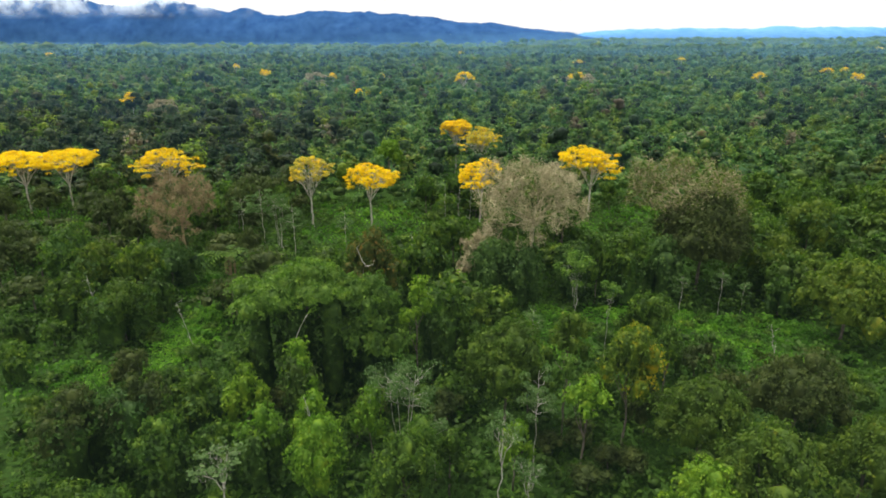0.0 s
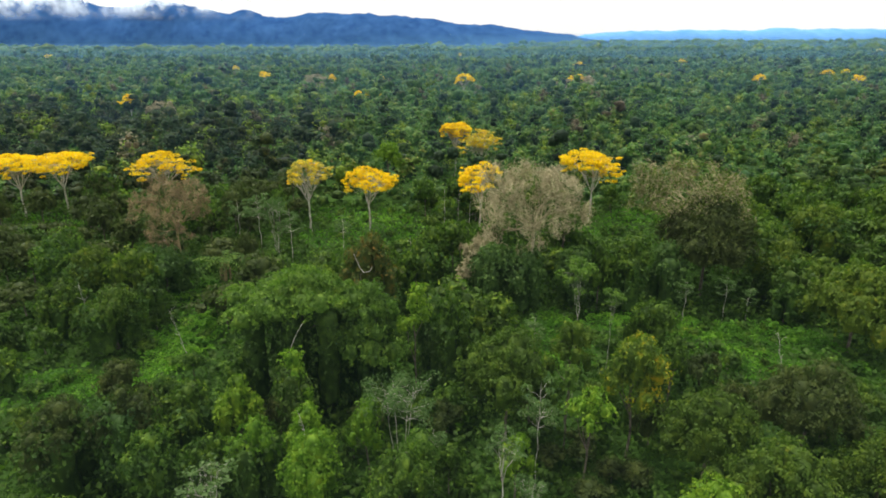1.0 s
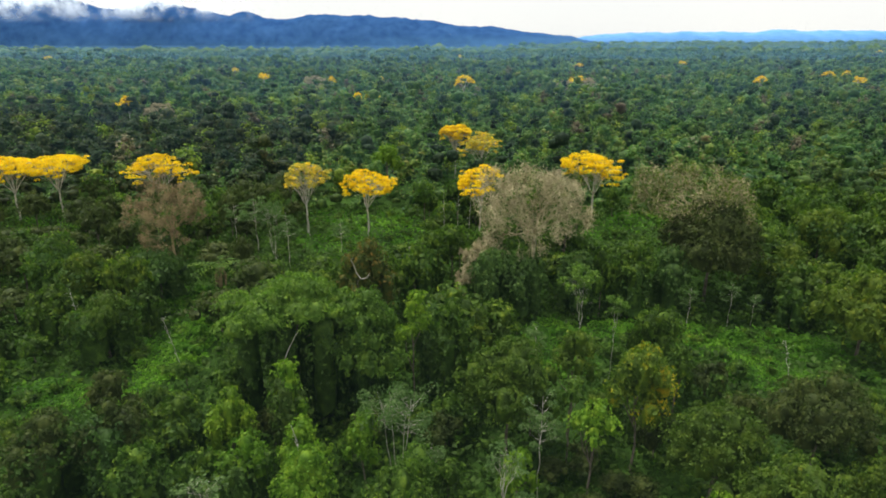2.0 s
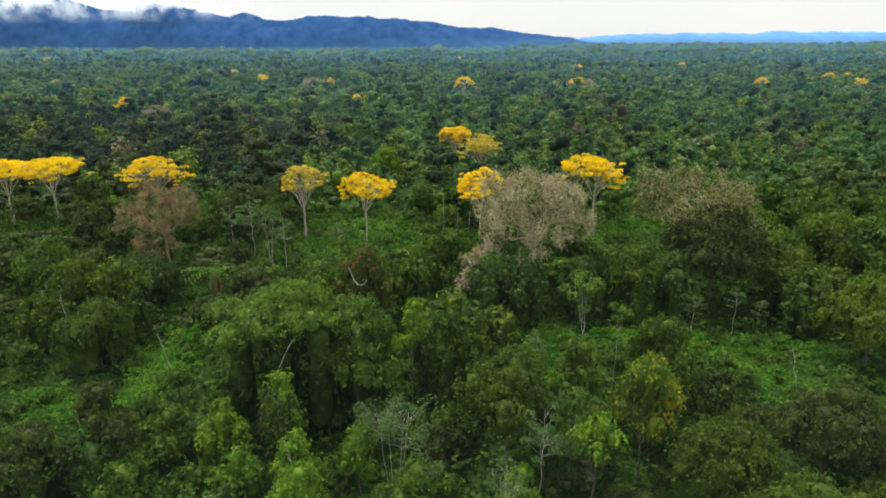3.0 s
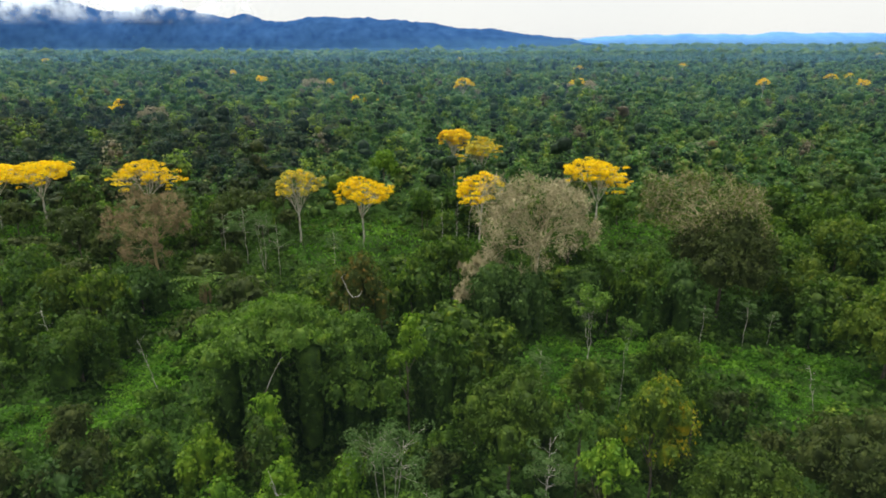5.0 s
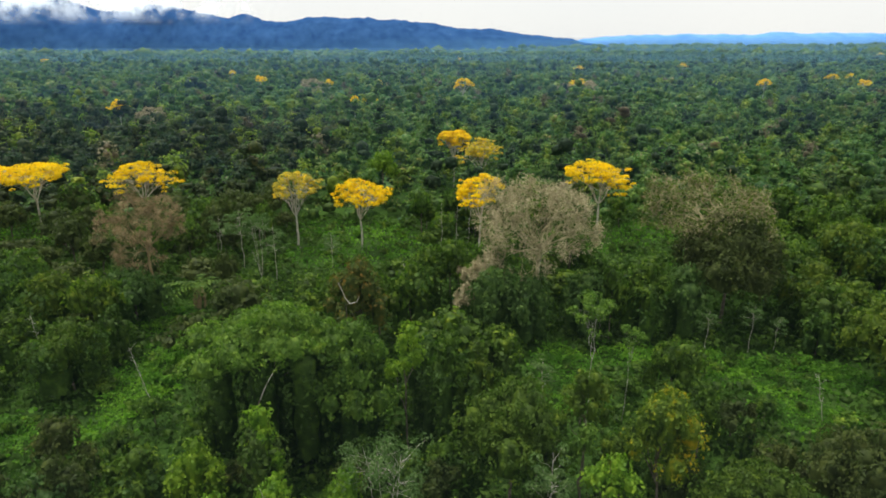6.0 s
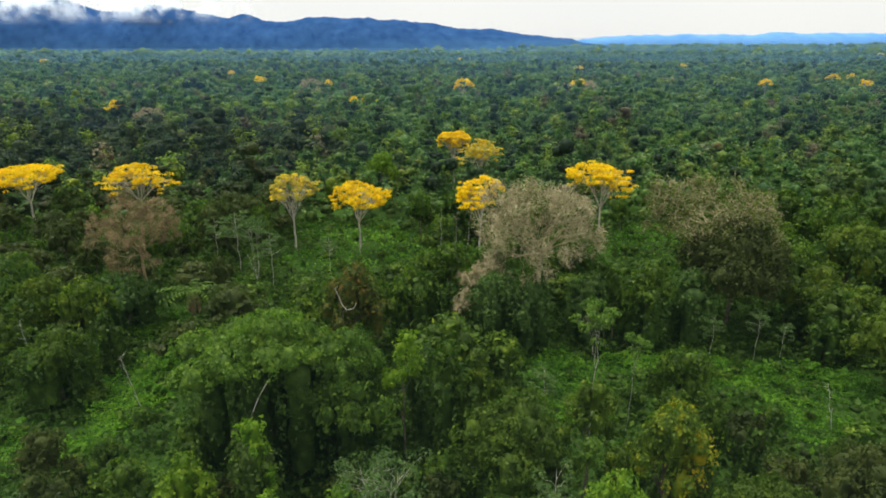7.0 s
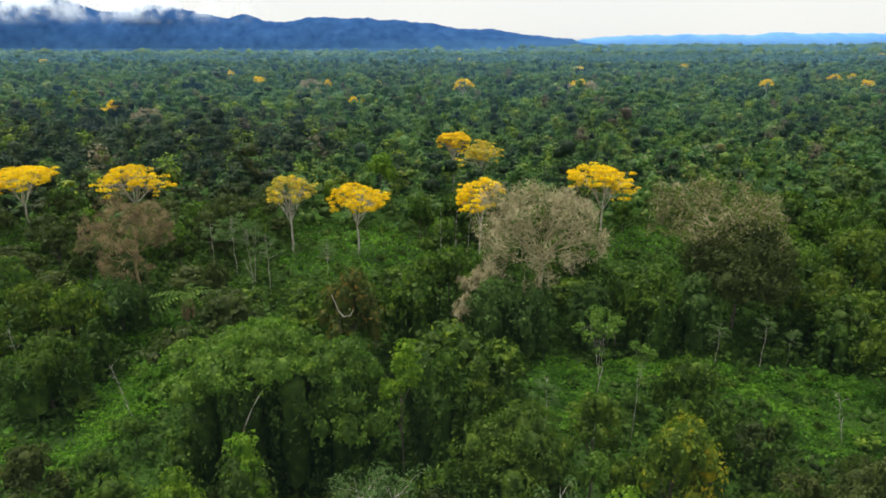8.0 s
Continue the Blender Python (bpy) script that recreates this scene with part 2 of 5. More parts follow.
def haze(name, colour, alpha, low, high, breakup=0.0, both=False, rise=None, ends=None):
    """Stand-in for haze and mist: a nearly clear tinted sheet that the sky lights; it thins out upwards from low to
    high.
    """
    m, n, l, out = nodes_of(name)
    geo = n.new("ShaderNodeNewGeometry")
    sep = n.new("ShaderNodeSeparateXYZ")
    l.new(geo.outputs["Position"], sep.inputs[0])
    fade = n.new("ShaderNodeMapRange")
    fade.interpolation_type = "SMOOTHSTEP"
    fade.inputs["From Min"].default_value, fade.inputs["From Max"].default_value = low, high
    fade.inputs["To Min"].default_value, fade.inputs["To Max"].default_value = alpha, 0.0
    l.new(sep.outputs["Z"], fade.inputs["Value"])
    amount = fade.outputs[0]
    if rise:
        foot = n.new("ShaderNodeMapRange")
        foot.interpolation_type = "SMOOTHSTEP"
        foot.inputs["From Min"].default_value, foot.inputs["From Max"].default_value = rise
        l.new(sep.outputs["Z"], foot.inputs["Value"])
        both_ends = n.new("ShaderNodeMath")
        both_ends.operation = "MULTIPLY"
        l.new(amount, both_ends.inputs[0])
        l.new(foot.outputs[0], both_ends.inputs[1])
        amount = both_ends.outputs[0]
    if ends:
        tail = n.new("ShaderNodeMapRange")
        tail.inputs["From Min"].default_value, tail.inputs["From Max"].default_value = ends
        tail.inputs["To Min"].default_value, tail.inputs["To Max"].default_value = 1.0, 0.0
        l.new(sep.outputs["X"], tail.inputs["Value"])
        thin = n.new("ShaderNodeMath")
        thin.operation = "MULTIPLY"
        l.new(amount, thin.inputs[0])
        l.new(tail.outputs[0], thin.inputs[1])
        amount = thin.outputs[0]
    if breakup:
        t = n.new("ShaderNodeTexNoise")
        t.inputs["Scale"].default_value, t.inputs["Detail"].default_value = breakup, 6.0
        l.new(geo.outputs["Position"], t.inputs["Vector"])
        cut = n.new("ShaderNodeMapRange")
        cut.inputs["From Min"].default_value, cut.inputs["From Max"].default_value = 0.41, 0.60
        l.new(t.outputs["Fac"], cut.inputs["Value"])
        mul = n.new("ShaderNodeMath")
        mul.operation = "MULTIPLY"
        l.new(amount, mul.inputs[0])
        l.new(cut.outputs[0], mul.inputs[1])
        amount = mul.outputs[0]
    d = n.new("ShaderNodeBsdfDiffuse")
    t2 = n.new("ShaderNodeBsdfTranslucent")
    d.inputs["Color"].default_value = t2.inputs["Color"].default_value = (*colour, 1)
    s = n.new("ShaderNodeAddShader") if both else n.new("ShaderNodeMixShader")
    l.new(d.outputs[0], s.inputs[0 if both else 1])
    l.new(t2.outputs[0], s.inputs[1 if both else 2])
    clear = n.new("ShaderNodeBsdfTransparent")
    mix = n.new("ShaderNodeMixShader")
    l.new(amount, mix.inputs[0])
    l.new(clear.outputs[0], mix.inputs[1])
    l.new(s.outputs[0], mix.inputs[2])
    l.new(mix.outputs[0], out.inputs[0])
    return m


mat_ground = ground_cover()
mat_hill = far_hill("hill_haze_blue", (0.018, 0.058, 0.165), (0.036, 0.098, 0.235))
mat_hill_far = far_hill("hill_haze_pale", (0.11, 0.28, 0.62), (0.16, 0.35, 0.70))

# ---------------------------------------------------------------- mesh tools


def mesh_from(name, pieces, material, smooth=False):
    """One mesh from pieces of (vertices, faces); faces are rows of three or four."""
    verts, loops, totals, at = [], [], [], 0
    for v, f in pieces:
        verts.append(np.asarray(v, float))
        f = np.asarray(f, int)
        loops.append((f + at).ravel())
        totals.append(np.full(len(f), f.shape[1]))
        at += len(v)
    verts, loops, totals = np.concatenate(verts), np.concatenate(loops), np.concatenate(totals)
    me = bpy.data.meshes.new(name)
    me.vertices.add(len(verts))
    me.vertices.foreach_set("co", verts.astype(np.float32).ravel())
    me.loops.add(len(loops))
    me.loops.foreach_set("vertex_index", loops.astype(np.int32))
    me.polygons.add(len(totals))
    me.polygons.foreach_set("loop_start", np.r_[0, np.cumsum(totals)[:-1]].astype(np.int32))
    me.update(calc_edges=True)
    if smooth:
        me.polygons.foreach_set("use_smooth", np.ones(len(totals), bool))
    me.materials.append(material)
    return me


def unit(v):
    return v / np.maximum(np.linalg.norm(v, axis=-1, keepdims=True), 1e-9)


def cards(points, normals, size, rng, droop=0.25, slim=0.62):
    """Folded leaf sprays, one at each point, facing about along its normal."""
    n = len(points)
    normals = unit(normals + 0.36 * rng.normal(size=(n, 3)))
    along = unit(np.cross(normals, rng.normal(size=(n, 3))))
    along[:, 2] -= droop
    along = unit(along)
    side = unit(np.cross(along, normals))
    up = np.cross(side, along)
    s = (size * rng.uniform(0.6, 1.4, n))[:, None]
    w = s * slim * rng.uniform(0.7, 1.2, (n, 1))
    v = np.stack([points - 0.5 * s * along, points + 0.5 * w * side + 0.12 * s * up + 0.1 * s * along,
                  points + 0.5 * s * along - 0.1 * s * up, points - 0.5 * w * side + 0.12 * s * up + 0.1 * s * along], 1).reshape(-1, 3)
    return v, np.arange(4 * n).reshape(-1, 4)


def ball(rings, around):
    """A low ball of radius 1 as vertices and three-sided faces."""
    v = [(0, 0, 1)]
    for i in range(1, rings):
        a = math.pi * i / rings
        v += [(math.sin(a) * math.cos(2 * math.pi * (j + 0.5 * (i % 2)) / around), math.sin(a) * math.sin(2 * math.pi * (j + 0.5 * (i % 2)) / around), math.cos(a)) for j in range(around)]
    v.append((0, 0, -1))
    f = [(0, 1 + j, 1 + (j + 1) % around) for j in range(around)]
    for i in range(rings - 2):
        p, q = 1 + i * around, 1 + (i + 1) * around
        for j in range(around):
            k = (j + 1) % around
            f += [(p + j, q + j, p + k), (p + k, q + j, q + k)]
    last, p = len(v) - 1, 1 + (rings - 2) * around
    f += [(p + j, last, p + (j + 1) % around) for j in range(around)]
    return np.array(v, float), np.array(f)


BALL, BALL_LOW = ball(5, 7), ball(3, 5)


def cores(centres, radii, rng, shape=BALL, rough=0.22):
    """Uneven leafy hearts of clumps: one lumpy ball for each centre. radii: rows of three."""
    bv, bf = shape
    k = len(centres)
    lump = 1 + rng.uniform(-rough, rough, (k, len(bv), 1))
    v = centres[:, None] + bv[None] * lump * radii[:, None]
    f = bf[None] + (np.arange(k) * len(bv))[:, None, None]
    return v.reshape(-1, 3), f.reshape(-1, 3)


def shell(centre, radii, count, rng, lowest=-0.35):
    """Points and outward normals on a clump, more of them on top."""
    d = unit(rng.normal(size=(3 * count, 3)))
    d = d[d[:, 2] > lowest + rng.uniform(-0.3, 0.3, len(d))][:count]
    return centre + d * radii * rng.uniform(0.82, 1.12, (len(d), 1)), unit(d / radii) * 0.85 + (0, 0, 0.35)


def tube(path, radii, sides=6):
    """A tapered, bent round limb along path."""
    path, radii = np.asarray(path, float), np.asarray(radii, float)
    tang = unit(np.gradient(path, axis=0))
    ref = np.where(np.abs(tang[:, 2:]) > 0.9, (1.0, 0, 0), (0, 0, 1.0))
    a = unit(np.cross(tang, ref))
    b = np.cross(tang, a)
    ang = 2 * np.pi * np.arange(sides) / sides
    ring = path[:, None] + radii[:, None, None] * (np.cos(ang)[None, :, None] * a[:, None] + np.sin(ang)[None, :, None] * b[:, None])
    v = ring.reshape(-1, 3)
    f = []
    for i in range(len(path) - 1):
        for j in range(sides):
            k = (j + 1) % sides
            f.append((i * sides + j, i * sides + k, (i + 1) * sides + k, (i + 1) * sides + j))
    return v, np.array(f)


def bent(a, b, steps, wobble, rng, sag=0.0):
    """A slightly crooked line from a to b."""
    t = np.linspace(0, 1, steps)[:, None]
    p = np.asarray(a) * (1 - t) + np.asarray(b) * t
    p[1:-1] += rng.normal(size=(steps - 2, 3)) * wobble
    p[:, 2] += sag * np.sin(np.pi * t[:, 0])
    return p


def part(name, me, parent, label=""):
    ob = new(name, me)
    ob.parent = parent
    if label:
        ob["label"] = label
    return ob


def thing(name, label, category, group=""):
    return tagged(new(name), label, category, group)


def placed(x, y, turn, wide, high, z=0.0):
    return Matrix.LocRotScale((x, y, z), Euler((0, 0, turn)), (wide, wide, high))


# ---------------------------------------------------------------- ground and distance
def swell(x, y):
    """Gentle rise and fall of the forest floor, and a long rise towards the horizon on one side."""
    far, aside = np.clip((np.asarray(y) - 1400) / 2800, 0, 1), np.clip((np.asarray(x) + 500) / 1600, 0, 1)
    rise = 31.0 * far * far * (3 - 2 * far) * aside * aside * (3 - 2 * aside)
    return rise + 0.7 * np.sin(x / 31.0 + 1.3) * np.cos(y / 43.0) + 0.5 * np.sin(x / 13.0 + y / 17.0)


def sheet(xs, ys, height):
    gx, gy = np.meshgrid(xs, ys)
    v = np.stack([gx, gy, height(gx, gy)], -1).reshape(-1, 3)
    nx, ny = len(xs), len(ys)
    i = (np.arange(ny - 1)[:, None] * nx + np.arange(nx - 1)[None]).ravel()
    return v, np.stack([i, i + 1, i + nx + 1, i + nx], 1)


near_axis = np.linspace(-160, 260, 106)
xs = np.r_[-4900, -3200, -2000, -1200, -900, -700, -400, np.linspace(-240, 240, 121), 400, 700, 900, 1200, 1600, 2000, 3200, 4900]
ys = np.r_[-1500, -700, -300, near_axis, 340, 500, 800, 1300, 1700, 2000, 2400, 2800, 3200, 3600, 4000, 4300, 4900]
ground = new("ground", mesh_from("ground", [sheet(xs, ys, lambda x, y: swell(x, y) - 0.2)], mat_ground, True))
tagged(ground, "dark damp forest floor under low green growth", "ground", kind="structure")


def sheet_upright(x, y, wide, low, high):
    return np.array([(x - wide, y, low), (x + wide, y, low), (x + wide, y, high), (x - wide, y, high)], float), np.array([(0, 1, 2, 3)])


def ridge(name, material, label, x0, x1, y0, depth, profile, seed, rough):
    """A long wooded range: a crest line that follows profile, with spurs and gullies down to the plain."""
    xs, ys = np.linspace(x0, x1, 420), np.linspace(0, 1, 26)
    px, pz = np.array(profile).T
    gx, gy = np.meshgrid(xs, ys)
    h = np.interp(gx, px, pz)
    bumps = np.zeros_like(gx)
    for i in range(gx.shape[0]):
        for j in range(gx.shape[1]):
            bumps[i, j] = noise.fractal((gx[i, j] / 260.0 + seed, gy[i, j] * 2.2, seed), 1.0, 2.0, 5)
    shape = np.sin(np.pi * np.clip(gy, 0, 1) ** 0.8)
    z = h * shape * (1 + 0.30 * bumps * (1 - 0.72 * shape)) + rough * bumps * shape + 0.7 * rough * shape * np.vectorize(lambda p, q: noise.noise((p / 34.0, q * 9.0, seed)) + 0.6 * noise.noise((p / 15.0, q * 20.0, seed)))(gx, gy) - 6
    v = np.stack([gx, y0 + gy * depth, z], -1).reshape(-1, 3)
    i = (np.arange(25)[:, None] * 420 + np.arange(419)[None]).ravel()
    ob = new(name, mesh_from(name, [(v, np.stack([i, i + 1, i + 421, i + 420], 1))], material, True))
    return tagged(ob, label, "hills", kind="structure")


ridge("backdrop_hills", mat_hill, "long wooded hill range beyond the plain, coloured haze blue", -4600, 1150, 3500, 700,
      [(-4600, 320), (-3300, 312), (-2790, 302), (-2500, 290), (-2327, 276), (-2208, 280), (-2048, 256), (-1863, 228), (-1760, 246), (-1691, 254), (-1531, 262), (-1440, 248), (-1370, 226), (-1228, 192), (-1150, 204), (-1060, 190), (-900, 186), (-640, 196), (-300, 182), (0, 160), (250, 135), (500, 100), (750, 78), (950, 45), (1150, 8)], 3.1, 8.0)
ridge("backdrop_hills", mat_hill_far, "distant hills along the horizon, coloured pale haze blue", 700, 4600, 4250, 400,
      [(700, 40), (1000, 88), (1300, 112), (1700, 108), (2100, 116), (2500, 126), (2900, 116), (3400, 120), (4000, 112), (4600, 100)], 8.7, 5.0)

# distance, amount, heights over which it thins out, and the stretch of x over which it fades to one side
# tinted sheets stand in for haze; the nearest is added to lift darks
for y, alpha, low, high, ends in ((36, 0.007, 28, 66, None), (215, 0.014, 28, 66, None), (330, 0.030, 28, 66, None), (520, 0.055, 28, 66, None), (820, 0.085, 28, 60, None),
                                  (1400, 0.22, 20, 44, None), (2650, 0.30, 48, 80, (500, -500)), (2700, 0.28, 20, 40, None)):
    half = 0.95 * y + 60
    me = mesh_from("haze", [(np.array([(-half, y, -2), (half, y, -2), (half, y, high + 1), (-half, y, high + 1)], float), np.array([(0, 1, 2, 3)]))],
                   haze("haze_tint", (0.5, 0.7, 0.85) if y < 100 else (0.22, 0.50, 0.85), alpha, low, high, ends=ends))
    tagged(new("backdrop_haze", me), "upright tinted sheet standing in for haze over the forest", "haze", kind="structure")
me = mesh_from("mist", [sheet_upright(-2275, 3480, 1525, 140, 390)], haze("mist_white", (0.86, 0.88, 0.88), 0.66, 290, 370, breakup=0.0105, both=True, rise=(185, 262), ends=(-1900, -1500)))
tagged(new("backdrop_mist", me), "torn white mist hanging along the hill crest", "mist", kind="structure")
me = mesh_from("mist", [sheet_upright(-2400, 3460, 1400, 130, 300)], haze("mist_thin", (0.95, 0.96, 0.96), 0.42, 225, 285, breakup=0.009, both=True, rise=(135, 205), ends=(-1450, -900)))
tagged(new("backdrop_mist", me), "thin wisps of mist on the hill slopes", "mist", kind="structure")
me = mesh_from("mist", [sheet_upright(-1330, 3465, 560, 100, 295)], haze("mist_wisps", (0.88, 0.90, 0.90), 0.72, 225, 290, breakup=0.012, both=True, rise=(170, 240), ends=(-1150, -850)))
tagged(new("backdrop_mist", me), "torn wisps of mist over the lower crest", "mist", kind="structure")

# ---------------------------------------------------------------- kinds of tree
def leafy(centres, radii, per_clump, size, rng, heart=0.62, lowest=-0.2, shape=BALL_LOW):
    """Clumps of leaf sprays round leafy hearts."""
    pieces = [cores(centres - radii * (0, 0, 0.25), radii * heart, rng, shape)]
    pts, nor = [], []
    for c, r in zip(centres, radii):
        p, n = shell(c, r, per_clump, rng, lowest)
        pts.append(p)
        nor.append(n)
    pieces.append(cards(np.concatenate(pts), np.concatenate(nor), size, rng))
    return pieces


def sprays(points, normals, down, size, rng, slim=0.6, loose=0.62):
    """Folded leaf sprays that lie on a crown's surface like thatch, tips pointing down the slope."""
    n = len(points)
    normals = unit(normals + loose * rng.normal(size=(n, 3)))
    along = unit(down + 0.55 * rng.normal(size=(n, 3)))
    along = unit(along - 0.8 * normals * np.sum(along * normals, 1, keepdims=True))
    side = unit(np.cross(along, normals))
    up = np.cross(side, along)
    s = (size * rng.uniform(0.55, 1.45, n))[:, None]
    w = s * slim * rng.uniform(0.7, 1.2, (n, 1))
    v = np.stack([points - 0.5 * s * along, points + 0.5 * w * side - 0.06 * s * up + 0.1 * s * along,
                  points + 0.5 * s * along - 0.16 * s * up, points - 0.5 * w * side - 0.06 * s * up + 0.1 * s * along], 1).reshape(-1, 3)
    v += np.repeat(0.10 * s * up, 4, 0)
    return v, np.arange(4 * n).reshape(-1, 4)


def bells(rows, size, density, rng, heart=0.62, thin_below=0.55):
    """Leafy mounds with curtains of leaves below their rims. Each row: x, y, top, radius, height of the mound, and how far the
    curtain hangs. Returns the lumpy hearts and the leaf sprays over them."""
    rows = np.asarray(rows, float)
    hearts, pts, nor, way = [], [], [], []
    for x, y, top, r, h, drop in rows:
        k, ph = rng.integers(2, 5, 3), rng.uniform(0, 6.28, 6)
        rise = 0.5 * math.pi * math.sqrt((r * r + h * h) / 2)
        drop = max(drop, 0.05)

        def girth(a, q):
            th, f = np.clip(q / rise, 0, 1) * math.pi / 2, np.clip((q - rise) / drop, 0, 1)
            lump = 0.11 * np.sin(k[0] * a + ph[0] + 1.3 * q / r) + 0.09 * np.sin((k[1] + 3) * a + ph[1] - 2.1 * q / r)
            fold = (0.04 + 0.12 * f) * np.sin((k[2] + 5) * a + ph[2] + 0.5 * np.sin(q + ph[3]))
            return r * np.sin(th) * (1 + lump + fold) * (1 - 0.10 * f)

        def level(a, q):
            th = np.clip(q / rise, 0, 1) * math.pi / 2
            return top - h * (1 - np.cos(th)) + 0.12 * r * np.sin(k[1] * a + ph[3]) * np.sin(th) - np.maximum(q - rise, 0)

        def hang(a):
            return drop * (0.74 + 0.17 * np.sin(k[0] * a + ph[4]) + 0.13 * np.sin((k[2] + 4) * a + ph[5]))

        dome, skirt = math.pi * (r * r + h * r), 2 * math.pi * r * drop * 0.74
        tuft = min(max(np.clip(0.34 * r, 0.38, 1.0), math.sqrt(5 / (2.9 * density))), 0.55 * r)
        n1, n2 = int(0.62 * dome / tuft ** 2), int(0.60 * thin_below * skirt / tuft ** 2)
        a = rng.uniform(0, 2 * math.pi, n1 + n2)
        th = np.arccos(1 - rng.random(n1))
        q = np.r_[rise * th / (math.pi / 2), rise + rng.random(n2) ** 1.25 * hang(a[n1:])]
        th = np.clip(q / rise, 0, 1) * math.pi / 2
        strand = 2 * math.pi / max(6, int(2 * math.pi * r / 0.75))
        a[n1:] = np.round(a[n1:] / strand) * strand + rng.normal(size=n2) * 0.16 * strand + 0.25 * strand * np.sin(0.8 * q[n1:] + ph[0])
        g = girth(a, q) * rng.uniform(0.84, 1.10, len(a)) * np.where(rng.random(len(a)) < 0.16, rng.uniform(1.0, 1.22, len(a)), 1.0)
        ca, sa_ = np.cos(a), np.sin(a)
        out_ = np.sin(th) * h
        n = unit(np.stack([out_ * ca, out_ * sa_, np.cos(th) * r + 0.10 * h], 1))
        at = np.stack([x + g * ca, y + g * sa_, level(a, q) + rng.normal(size=len(a)) * 0.06 * r], 1)
        # each tuft: a small puff of sprays, longer where it hangs
        per = max(4, int(density * tuft ** 2 * 2.9))
        d = unit(rng.normal(size=(len(a), per, 3)) + 0.9 * n[:, None] + (0, 0, 0.25))
        wide = tuft * rng.uniform(0.45, 1.4, (len(a), 1, 1))
        long_ = np.where(q > rise, 1.5, 0.8)[:, None, None]
        pts.append((at[:, None] + d * wide * np.concatenate([np.ones_like(long_), np.ones_like(long_), long_], 2) * rng.uniform(0.7, 1.1, (len(a), per, 1))).reshape(-1, 3))
        nor.append((0.75 * d + 0.45 * n[:, None]).reshape(-1, 3))
        way.append((0.8 * d * (1, 1, 0) + np.array((0, 0, -0.8)) + 0 * d).reshape(-1, 3))
        around, down = 15, np.r_[np.linspace(0.0, rise, 5), rise + np.linspace(0, 1, 2 + int(drop / 1.8))[1:] * drop * 0.66]
        ga, gq = np.meshgrid(np.linspace(0, 2 * math.pi, around + 1), down)
        gg = heart * girth(ga, gq) * rng.uniform(0.78, 1.18, ga.shape)
        gg[:, -1] = gg[:, 0]
        v = np.stack([x + gg * np.cos(ga), y + gg * np.sin(ga), level(ga, gq) - 0.10 * r], -1).reshape(-1, 3)
        i = (np.arange(len(down) - 1)[:, None] * (around + 1) + np.arange(around)[None]).ravel()
        hearts.append((v, np.stack([i, i + around + 1, i + around + 2, i + 1], 1)))
    pts, nor, way = np.concatenate(pts), np.concatenate(nor), np.concatenate(way)
    keep = np.ones(len(pts), bool)
    for x, y, top, r, h, drop in rows:
        f = np.hypot(pts[:, 0] - x, pts[:, 1] - y) / r
        inside = (f < 0.80) & (pts[:, 2] < top - h * (1 - np.sqrt(np.clip(1 - f * f, 0, 1))) - 0.26 * h) & (pts[:, 2] > top - h - 0.6 * drop)
        keep &= ~inside
    return hearts, sprays(pts[keep], nor[keep], way[keep], size, rng)


def add_trunk(t, height, girth, ends, rng, fork=0.45, sides=6, wood=None):
    """Trunk from the ground to the crown, and limbs out to the given ends."""
    top = np.array([rng.normal() * 0.2, rng.normal() * 0.2, height])
    spine = bent((0, 0, -0.6), top, 6, 0.10, rng)
    part("trunk", mesh_from("trunk", [tube(spine, np.linspace(girth, girth * 0.45, 6), sides)], wood or bark_brown, True), t)
    for e in ends:
        k = rng.uniform(fork, 0.98)
        a = np.array([np.interp(k * height, spine[:, 2], spine[:, i]) for i in range(3)])
        part("limb", mesh_from("limb", [tube(bent(a, e, 5, 0.12, rng, sag=-0.2), np.linspace(girth * (0.75 - 0.35 * k), girth * 0.10, 5), 5)], wood or bark_brown, True), t)


def lobe_rows(radius, height, count, hang, rng, slope=0.30, share=(0.20, 0.46), squash=0.62, stretch=1.0, uneven=0.76):
    """Mounds that make up one uneven crown: the tallest in the middle, lower ones round it."""
    rows = []
    for k in range(count):
        r = radius * rng.uniform(*share) * (1.1 if k == 0 else 1.0)
        u = 0.15 * radius if k == 0 else max(0.25 * radius, radius * math.sqrt((k + 0.4) / count) * rng.uniform(0.8, 1.15) - 0.7 * r)
        a = 2.39996 * k + rng.uniform(-0.45, 0.45)
        top = height * (1 - slope * (u / radius) ** 1.7) * (1.0 if k == 0 else rng.uniform(uneven, 1.02))
        drop = min(hang * top * rng.uniform(0.55, 1.25), top - 0.9 * r - 0.2)
        rows.append((stretch * u * math.cos(a), u * math.sin(a), top, r, squash * r * rng.uniform(0.8, 1.3), drop))
    return rows


